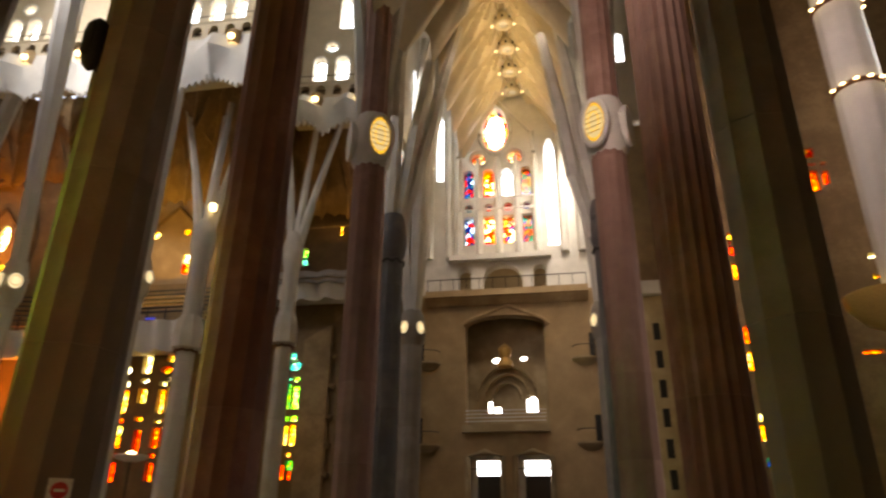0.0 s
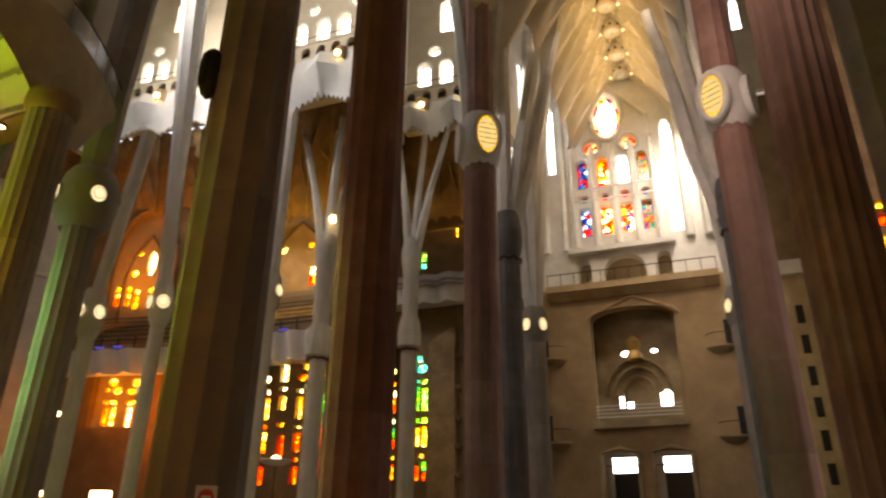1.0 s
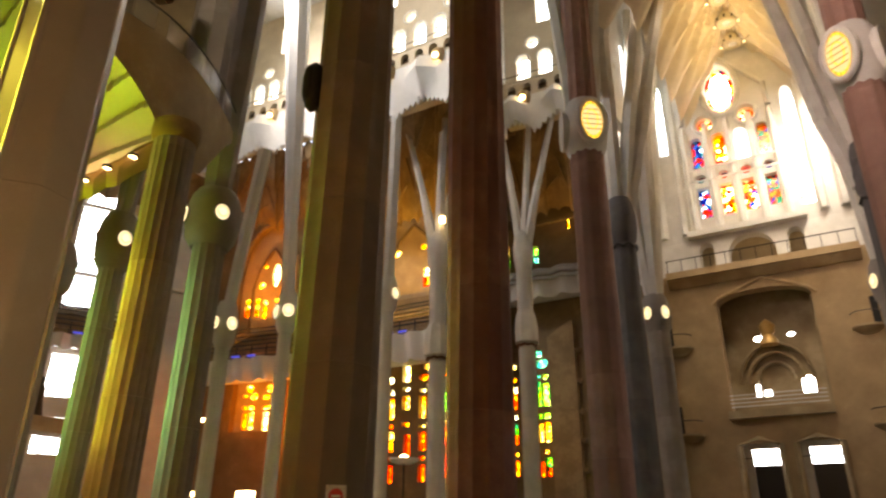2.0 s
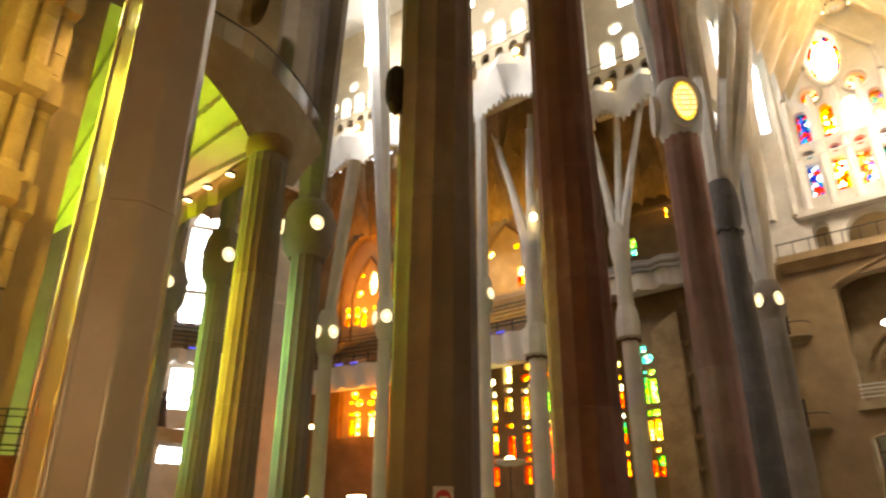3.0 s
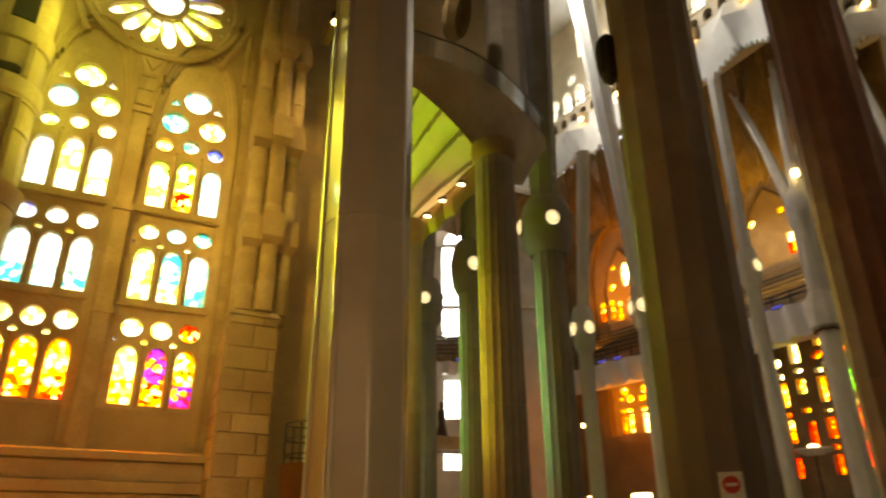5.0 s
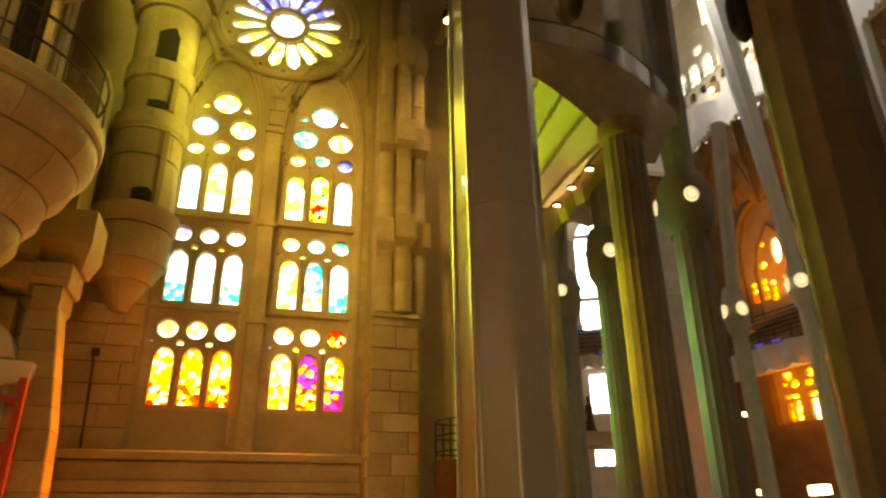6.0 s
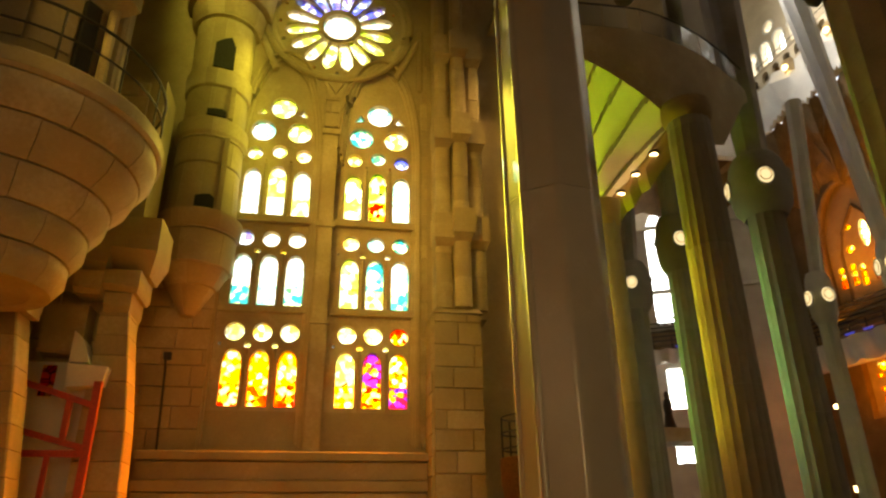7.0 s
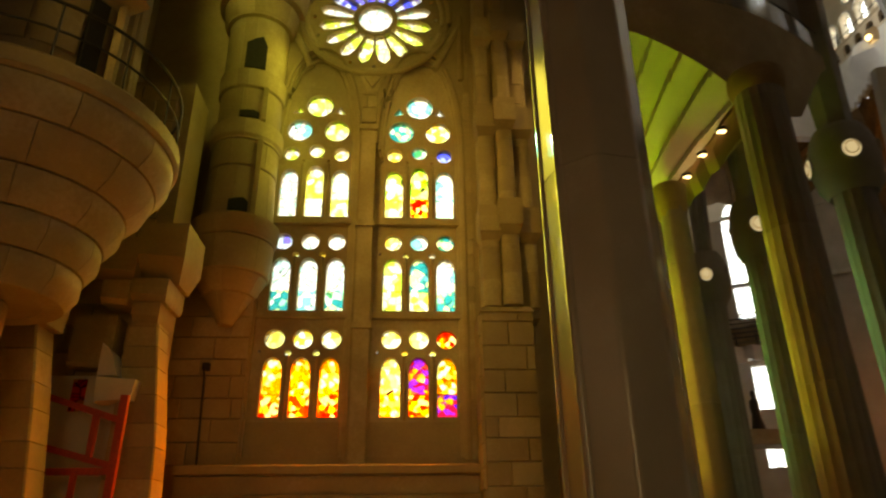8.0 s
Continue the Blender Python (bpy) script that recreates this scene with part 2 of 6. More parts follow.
G_TEAL = stained("teal_glass", [(0.08, 0.55, 0.45), (0.4, 0.9, 0.6), (0.9, 1, 0.5), (0.04, 0.4, 0.4), (0.8, 1, 0.85), (0.1, 0.5, 0.2)], 6, 0.018, 0.65, 0.3)
G_PALE = stained("pale_glass", [(0.95, 1, 0.8), (0.8, 0.95, 0.85), (1, 0.98, 0.7), (0.5, 0.9, 0.75), (1, 1, 0.95)], 5, 0.018, 0.42, 0.3)
G_LIMEW = stained("white_lime_glass", [(0.85, 1, 0.16), (1, 1, 0.5), (0.66, 1, 0.08), (1, 1, 0.85), (0.85, 1, 0.2)], 5, 0.018, 0.5, 0.3)
G_YELW = stained("pale_yellow_glass", [(1, 0.95, 0.35), (1, 1, 0.75), (1, 0.75, 0.12), (1, 1, 0.3), (1, 0.98, 0.65)], 6, 0.018, 0.62, 0.3)
G_TEALW = stained("pale_teal_glass", [(0.35, 0.9, 0.75), (0.9, 1, 0.9), (0.15, 0.7, 0.6), (1, 1, 0.7), (0.6, 0.95, 0.95)], 5, 0.018, 0.42, 0.3)
G_STRAW = stained("straw_glass", [(1, 0.95, 0.35), (1, 1, 0.75), (1, 0.75, 0.12), (1, 1, 0.3), (1, 0.98, 0.65)], 5, 0.025, 0.58)
G_AMBER = stained("amber_glass", [(1, 0.5, 0.03), (1, 0.85, 0.15), (0.95, 0.18, 0.01), (1, 0.97, 0.5), (0.8, 0.07, 0.01), (1, 0.7, 0.06)], 8.5, 0.018, 1.0, 0.3)
G_FIRE = stained("fire_glass", [(1, 0.92, 0.4), (1, 0.75, 0.12), (1, 1, 0.7), (1, 0.5, 0.04), (1, 0.9, 0.3), (0.95, 0.2, 0.01)], 8.5, 0.018, 1.0, 0.3)
G_VIOLET = stained("violet_glass", [(0.2, 0.05, 0.85), (0.7, 0.06, 0.16), (1, 0.55, 0.08), (0.5, 0.1, 0.8), (1, 0.85, 0.4)], 8, 0.018, 0.9, 0.3)
G_BLUE = stained("blue_white_glass", [(0.5, 0.6, 1), (0.25, 0.3, 1), (0.85, 0.92, 1), (0.45, 0.4, 1), (0.8, 1, 0.9)], 6, 0.018, 0.95, 0.25)
G_ORANGE = stained("orange_glass", [(1, 0.18, 0.004), (1, 0.38, 0.015), (0.9, 0.07, 0.002), (1, 0.65, 0.08), (1, 0.28, 0.008)], 5.5, 0.035)
G_YELLOW = stained("yellow_glass", [(1, 0.6, 0.03), (1, 0.8, 0.12), (1, 0.4, 0.01), (1, 0.92, 0.4), (1, 0.52, 0.02)], 5.5, 0.035)
G_EMBER = stained("ember_glass", [(0.9, 0.09, 0.002), (1, 0.2, 0.006), (0.75, 0.04, 0.001), (1, 0.4, 0.02), (0.9, 0.12, 0.004)], 5.5, 0.035)
G_GREEN = stained("green_glass", [(0.06, 0.5, 0.04), (0.3, 0.65, 0.03), (0.02, 0.4, 0.2), (0.5, 0.7, 0.05), (0.08, 0.55, 0.06)], 5.5, 0.035)
G_LEAF = stained("leaf_green_glass", [(0.3, 0.8, 0.05), (0.55, 0.92, 0.12), (0.14, 0.65, 0.1), (0.75, 0.95, 0.35), (0.4, 0.85, 0.05)], 5.5, 0.035)
G_AQUA = stained("aqua_glass", [(0.08, 0.6, 0.4), (0.25, 0.8, 0.55), (0.05, 0.5, 0.45), (0.5, 0.9, 0.6)], 5.5, 0.035)
G_COBALT = stained("cobalt_glass", [(0.006, 0.02, 0.14), (0.03, 0.12, 0.3), (0.5, 0.05, 0.004), (0.02, 0.2, 0.22), (0.5, 0.6, 0.7), (0.01, 0.04, 0.2)], 3.2)
G_SEA = stained("sea_green_glass", [(0.01, 0.12, 0.16), (0.03, 0.2, 0.12), (0.4, 0.25, 0.03), (0.02, 0.08, 0.25), (0.5, 0.1, 0.01), (0.05, 0.3, 0.25)], 3.2)
G_MIXED = stained("red_gold_glass", [(0.75, 0.08, 0.004), (1, 0.38, 0.03), (0.6, 0.03, 0.003), (0.95, 0.9, 0.55), (0.6, 0.14, 0.008), (0.05, 0.12, 0.3)], 3.0)
G_CLEAR = stained("clear_leaded_glass", [(0.95, 0.97, 1), (0.9, 0.95, 1), (1, 1, 1)], 3, 0.03)

# ---- mesh building ----


class Shape:
    """Points and faces gathered into one mesh."""

    def __init__(self):
        self.v, self.f, self.smooth = [], [], []

    def add(self, verts, faces, m=None, smooth=False):
        n = len(self.v)
        self.v += [tuple(m @ Vector(p)) if m else tuple(p) for p in verts]
        self.f += [[i + n for i in f] for f in faces]
        self.smooth += [smooth] * len(faces)
        return self

    def box(self, x0, y0, z0, x1, y1, z1, m=None):
        p = [(x, y, z) for z in (z0, z1) for y in (y0, y1) for x in (x0, x1)]
        return self.add(p, [(0, 2, 3, 1), (4, 5, 7, 6), (0, 1, 5, 4), (2, 6, 7, 3), (0, 4, 6, 2), (1, 3, 7, 5)], m)

    def loft(self, rings, m=None, smooth=True, caps=True):
        n = len(rings[0])
        v = [p for r in rings for p in r]
        f = [(a * n + i, a * n + (i + 1) % n, (a + 1) * n + (i + 1) % n, (a + 1) * n + i) for a in range(len(rings) - 1) for i in range(n)]
        self.add(v, f, m, smooth)
        if caps:
            self.add(rings[0], [list(range(n))[::-1]], m)
            self.add(rings[-1], [list(range(n))], m)
        return self

    def lathe(self, profile, n=32, m=None, a0=0.0, a1=360.0, smooth=True):
        full = abs(a1 - a0) >= 359.9
        k = n if full else n + 1
        ang = [radians(a0 + (a1 - a0) * i / n) for i in range(k)]
        v = [(r * math.cos(a), r * math.sin(a), z) for r, z in profile for a in ang]
        f = []
        for j in range(len(profile) - 1):
            for i in range(n):
                i2 = (i + 1) % k
                f.append((j * k + i, j * k + i2, (j + 1) * k + i2, (j + 1) * k + i))
        return self.add(v, f, m, smooth)

    def tube(self, path, radii, n=10, m=None, wave=0.0):
        path = [Vector(p) for p in path]
        if not hasattr(radii, "__len__"):
            radii = [radii] * len(path)
        rings = []
        for i, p in enumerate(path):
            d = (path[min(i + 1, len(path) - 1)] - path[max(i - 1, 0)]).normalized()
            side = d.cross(Vector((0, 0, 1))) if abs(d.z) < 0.98 else d.cross(Vector((0, 1, 0)))
            side.normalize()
            up = side.cross(d)
            rings.append([p + (side * math.cos(a) + up * math.sin(a)) * radii[i] * (1 - (wave if k % 2 else 0)) for k in range(n) for a in (2 * math.pi * k / n,)])
        return self.loft(rings, m)

    def plate(self, outer, holes, w0, w1, m=None):
        """A flat plate with openings: outlines in u, v; from depth w0 to w1."""
        from_loops = [outer, *holes]
        tris = tessellate([[Vector((u, v, 0)) for u, v in loop] for loop in from_loops])
        flat = [p for loop in from_loops for p in loop]
        n = len(flat)
        v = [(a, b, w1) for a, b in flat] + [(a, b, w0) for a, b in flat]
        f = [list(t) for t in tris] + [[i + n for i in reversed(t)] for t in tris]
        at = 0
        for loop in from_loops:
            k = len(loop)
            f += [[at + i, at + i + n, at + (i + 1) % k + n, at + (i + 1) % k] for i in range(k)]
            at += k
        return self.add(v, f, m)


def tessellate(loops):
    from mathutils.geometry import tessellate_polygon
    return tessellate_polygon(loops)


def finish(name, s, material):
    me = bpy.data.meshes.new(name)
    me.from_pydata(s.v, [], s.f)
    me.polygons.foreach_set("use_smooth", s.smooth)
    me.materials.append(material)
    bm = bmesh.new()
    bm.from_mesh(me)
    bmesh.ops.recalc_face_normals(bm, faces=bm.faces)
    bm.to_mesh(me)
    bm.free()
    me.set_sharp_from_angle(angle=radians(38))
    return me


def part(name, s, material, parent, label=""):
    ob = new(name, finish(name, s, material))
    ob.parent = parent
    if label:
        ob["label"] = label
    return ob


def thing(name, at, label, category, group="", kind=""):
    ob = new(name)
    ob.matrix_world = at if isinstance(at, Matrix) else pose(*at)
    return tagged(ob, label, category, group, kind)


def structure(name, s, material, label="", category="wall"):
    return tagged(new(name, finish(name, s, material)), label, category, "", "structure")


def backdrop(u0, v0, u1, v1, w, m, label="bright daylight outside the window"):
    """A bright field of sky outside an opening, with an unseen cover added behind it to block its light."""
    structure("backdrop", Shape().box(u0, v0, w, u1, v1, w + 0.05, m), BRIGHT_SKY, label, "backdrop")
    s = Shape().box(u0 - 0.3, v0 - 0.3, w - 0.3, u1 + 0.3, v1 + 0.3, w - 0.06, m)
    structure("outer_leaf", s, CONC, "unseen cover that blocks light behind the glowing backdrop")


def face(p0, p1):
    """A frame for a wall from p0 to p1 in plan: u along it, v up, w out of it to the right-hand side."""
    u = Vector((p1[0] - p0[0], p1[1] - p0[1], 0)).normalized()
    v = Vector((0, 0, 1))
    w = u.cross(v)
    m = Matrix.Identity(4)
    for i, a in enumerate((u, v, w)):
        m[0][i], m[1][i], m[2][i] = a
    m[0][3], m[1][3] = p0[0], p0[1]
    return m


# outlines


def rect(u0, v0, u1, v1):
    return [(u0, v0), (u1, v0), (u1, v1), (u0, v1)]


def circ(cu, cv, r, n=20, squash=1.0):
    return [(cu + r * squash * math.cos(2 * math.pi * i / n), cv + r * math.sin(2 * math.pi * i / n)) for i in range(n)]


def lancet(cu, v0, v1, w, n=6, rise=None):
    """A pointed arch outline w wide from v0 up to its tip at v1."""
    rise = rise or w * 0.75
    s = v1 - rise
    right = [(cu + w / 2 * math.cos(math.pi / 2 * (i / n)) ** 0.85, s + rise * math.sin(math.pi / 2 * i / n) ** 1.1) for i in range(n)]
    left = [(2 * cu - u, v) for u, v in reversed(right)]
    return [(cu - w / 2, v0), (cu + w / 2, v0), *right, (cu, v1), *left]


def petal(cu, cv, r0, r1, a, w):
    c, s = math.cos(a), math.sin(a)
    pts = [(r0, -w * 0.28), (r0 + (r1 - r0) * 0.55, -w * 0.5), (r0 + (r1 - r0) * 0.85, -w * 0.42), (r1, 0), (r0 + (r1 - r0) * 0.85, w * 0.42), (r0 + (r1 - r0) * 0.55, w * 0.5), (r0, w * 0.28)]
    return [(cu + x * c - y * s, cv + x * s + y * c) for x, y in pts]


def grown(loop, d):
    """The outline scaled out from its middle by about d."""
    cu = sum(p[0] for p in loop) / len(loop)
    cv = sum(p[1] for p in loop) / len(loop)
    return [(cu + (u - cu) * (1 + d / max(0.05, math.hypot(u - cu, v - cv))), cv + (v - cv) * (1 + d / max(0.05, math.hypot(u - cu, v - cv)))) for u, v in loop]


def tiered(cu, v0, v1, w, upper, lower, share=0.38):
    """The two panes of one lancet, lapped at a saddle bar: the foot and the pointed head."""
    v = v0 + (v1 - v0) * share
    return [(rect(cu - w / 2, v0, cu + w / 2, v), lower, 0.0), (lancet(cu, v, v1, w), upper, 0.035)]


def glaze(parent, m, panes, w, thick=0.03):
    """A pane of glass for each outline, with its material."""
    for loop, mat, *lap in panes:
        at = w + (lap[0] if lap else 0.0)
        s = Shape().plate(grown(loop, 0.03), [], at, at + thick, m)
        part("pane", s, mat, parent)


# ---- ground and shell ----
structure("floor", Shape().box(-62, -8, -0.3, 34, 66, 0), FLOORST, "pale polished stone church floor", "floor")

WX = -14.53  # inner face of the side wall with the great windows
west = face((WX, 0), (WX, 1))

ARCH = [lancet(c, 3.66, 15.0, 2.3, 10, 3.2) for c in (0.66, 3.43)]
ROSE = circ(2.1, 16.35, 1.98, 40)
structure("wall_west", Shape().plate(rect(-9, 0, 5.3, 32), [*ARCH, ROSE], -1.1, 0, west), SAND, "warm sandstone wall round the great stained windows")


def side_window(name, cu, rows, rounds, head):
    """One three-light window in three tiers, with circles in its head. rows: (upper, lower) glass of each light."""
    holes, panes = [], []

    def light(loop, mat):
        holes.append(loop)
        panes.append((loop, mat))

    for n, du in enumerate((-0.67, 0.0, 0.67)):
        k = 1 if n == 1 else 0
        for tier, (v0, v1) in enumerate(((4.57, 5.97), (7.13, 8.54), (9.7, 11.1 + 0.12 * k))):
            holes.append(lancet(cu + du, v0, v1, 0.46))
            panes.extend(tiered(cu + du, v0, v1, 0.46, *rows[tier][n]))
        for tier, (v, r) in enumerate(((6.42, 0.24), (8.98, 0.225), (11.58 + 0.1 * k, 0.21))):
            light(circ(cu + du, v, r), rounds[tier][n])
    for du in (-0.335, 0.335):
        for v in (6.07, 8.61):
            light(circ(cu + du, v, 0.085, 12), G_YELW)
        light(circ(cu + du, 11.36, 0.04, 8), G_AMBER)
        light(circ(cu + du * 1.5, 12.34, 0.34, 24), head[0 if du < 0 else 1])
        s = 1 if du > 0 else -1
        light([(cu + s * 0.42, 12.92), (cu + s * 0.74, 12.86), (cu + s * 0.56, 13.14)], head[2])
    for du in (-1.0, 1.0):
        for v in (6.1, 8.65, 11.4, 11.95):
            light(circ(cu + du, v, 0.04, 8), G_BLUE)
    light(circ(cu, 13.16, 0.37, 24), head[2])
    win = thing(name, (0, 0, 0), "tall leaded stained glass window with three tiers of lancets", "window", "great side windows", "structure")
    part("tracery", Shape().plate(lancet(cu, 4.45, 15.0, 2.3, 10, 3.2), holes, -0.36, -0.14, west), SAND, win)
    part("sill_panel", Shape().plate(rect(cu - 1.15, 3.55, cu + 1.15, 4.45), [], -0.36, -0.12, west), SAND, win)
    for v in (7.0, 9.52):
        part("transom", Shape().box(cu - 1.14, v - 0.09, -0.14, cu + 1.14, v + 0.09, 0.0, west), SAND, win)
    for du in (-0.335, 0.335):
        for v0, v1 in ((4.5, 6.0), (7.1, 8.55), (9.62, 11.25)):
            part("mullion", Shape().tube([west @ Vector((cu + du, v0, -0.13)), west @ Vector((cu + du, v1, -0.13))], 0.045, 8), SAND, win)
    glaze(win, west, panes, -0.26)
    for g in range(3):
        loop = lancet(cu, 3.6, 15.02 - g * 0.16, 2.32 - g * 0.14, 10, 3.2)
        part("arch_moulding", Shape().tube([west @ Vector((u, v, 0.04 - g * 0.07)) for u, v in loop[1:]], 0.06, 8), SAND, win)
    return win


side_window("window_1", 0.66, (((G_FIRE, G_AMBER), (G_FIRE, G_AMBER), (G_FIRE, G_AMBER)), ((G_PALE, G_TEAL), (G_PALE, G_TEALW), (G_PALE, G_TEAL)), ((G_PALE, G_PALE), (G_LIMEW, G_PALE), (G_PALE, G_LIMEW))), ((G_YELW, G_YELW, G_YELW), (G_BLUE, G_PALE, G_PALE), (G_LIMEW, G_LIMEW, G_LIMEW)), (G_TEALW, G_LIMEW, G_LIMEW))
side_window("window_2", 3.43, (((G_YELW, G_FIRE), (G_VIOLET, G_AMBER), (G_FIRE, G_VIOLET)), ((G_LIMEW, G_LIMEW), (G_TEAL, G_YELW), (G_TEALW, G_TEAL)), ((G_LIMEW, G_YELW), (G_LIME, G_AMBER), (G_TEALW, G_PALE))), ((G_YELW, G_YELW, G_AMBER), (G_YELW, G_TEALW, G_TEAL), (G_YELW, G_TEAL, G_BLUE)), (G_TEAL, G_YELW, G_TEALW))


def rose_window():
    cu, cv = 2.1, 16.35
    lights = [(circ(cu, cv, 0.5, 24), G_PALE)]
    for i in range(16):
        a = 2 * math.pi * (i + 0.5) / 16
        up = math.sin(a)
        lights.append((petal(cu, cv, 0.66, 1.7, a, 0.4), G_BLUE if up > 0.55 else G_PALE if up > -0.1 else G_LIMEW))
        b = 2 * math.pi * i / 16
        lights.append((circ(cu + 1.8 * math.cos(b), cv + 1.8 * math.sin(b), 0.06, 8), G_AMBER if i % 3 else G_TEAL))
    win = thing("window_3", (0, 0, 0), "round rose window with sixteen pale petals", "window", "", "structure")
    part("tracery", Shape().plate(ROSE, [p for p, _ in lights], -0.36, -0.14, west), SAND, win)
    glaze(win, west, lights, -0.26)
    for r, w in ((2.02, -0.05), (2.2, 0.06)):
        part("ring_moulding", Shape().tube([west @ Vector((u, v, w)) for u, v in circ(cu, cv, r, 40) + [(cu + r, cv)]], 0.09, 8), SAND, win)


rose_window()

# sill ledges under the windows
sill = thing("sill_ledge", (0, 0, 0), "stepped sandstone sill under the great windows", "ledge", "", "structure")
for v0, v1, w in ((3.27, 3.46, 0.5), (2.86, 3.26, 0.3), (2.6, 2.85, 0.42), (0.0, 2.59, 0.26)):
    part("course", Shape().loft([[(-1.75, v0, 0), (4.8, v0, 0), (4.8, v0, w), (-1.75, v0, w)], [(-1.75, v1 - 0.03, 0), (4.8, v1 - 0.03, 0), (4.8, v1 - 0.03, w), (-1.75, v1 - 0.03, w)], [(-1.75, v1, 0), (4.8, v1, 0), (4.8, v1, w - 0.03), (-1.75, v1, w - 0.03)]], west, False), SAND, sill)
mull = thing("window_pier", (0, 0, 0), "narrow sandstone pier between the two great windows", "pier", "", "structure")
part("shaft", Shape().box(1.86, 3.46, 0.003, 2.24, 12.3, 0.12, west), SAND, mull)
for v in (6.6, 9.3, 12.2):
    part("band", Shape().box(1.8, v, 0.003, 2.3, v + 0.16, 0.2, west), SAND, mull)

# ---- columns ----


def flute_ring(r, z, n, depth, turn=0.0, per=4, x=0.0, y=0.0):
    k = n * per
    return [(x + r * (1 - depth * abs(math.sin(n * a / 2)) ** 1.5) * math.cos(a + turn), y + r * (1 - depth * abs(math.sin(n * a / 2)) ** 1.5) * math.sin(a + turn), z) for i in range(k) for a in (2 * math.pi * i / k,)]


def shaft(parent, mat, r, z0, z1, n, drum=4.2, depth=0.09, twist=6.0, taper=0.985):
    """Fluted drums set on one another with a fine joint between them."""
    z, k = z0, 0
    while z < z1 - 0.3:
        top = min(z1, z + drum)
        rings = []
        for i in range(4):
            zz = z + (top - 0.012 - z) * i / 3
            rr = r * (1 - (1 - taper) * (zz - z0) / 10)
            rings.append(flute_ring(rr, zz, n, depth, radians(twist) * (zz - z0) / 8))
        part("drum", Shape().loft(rings), mat, parent)
        z, k = top, k + 1


def beaded_ring(r, z, n, bead, beaded, turn):
    """Flat faces between n corners: some with a slim round bead, the rest softly rounded."""
    out = []
    for i in range(n):
        a = 2 * math.pi * i / n + turn
        q, spread = (bead, 0.43 * math.pi) if i in beaded else (0.16, 1.2 * math.pi / n)
        for k in range(7):
            b = a + spread * (k - 3) / 3
            out.append(((r - q) * math.cos(a) + q * math.cos(b), (r - q) * math.sin(a) + q * math.sin(b), z))
    return out


def beaded_column(x, y, d, z1, n, bead, beaded, mat, label, turn, twist, drum):
    c = thing("column", (x, y, 0, 0, 0, turn), label, "column", "great columns")
    plinth(c, mat, d / 2, n)
    z = 1.2
    while z < z1 - 0.3:
        top = min(z1, z + drum)
        part("drum", Shape().loft([beaded_ring(d / 2, zz, n, bead, beaded, radians(twist) * (zz - 1.2) / 8) for zz in (z, z + (top - z) * 0.33, z + (top - z) * 0.66, top - 0.01)]), mat, c)
        z = top
    return c


def plinth(parent, mat, r, n):
    part("base", Shape().loft([flute_ring(r * 1.35, 0.0, n, 0.04), flute_ring(r * 1.35, 0.35, n, 0.04), flute_ring(r * 1.12, 0.75, n, 0.06), flute_ring(r * 1.02, 1.2, n, 0.09)]), mat, parent)


def column(x, y, d, z1, n, mat, label, group="great columns", turn=0.0, name="column", drum=4.2, depth=0.055, twist=6.0):
    c = thing(name, (x, y, 0, 0, 0, turn), label, "column", group)
    plinth(c, mat, d / 2, n)
    shaft(c, mat, d / 2, 1.2, z1, n, drum, depth, twist)
    return c


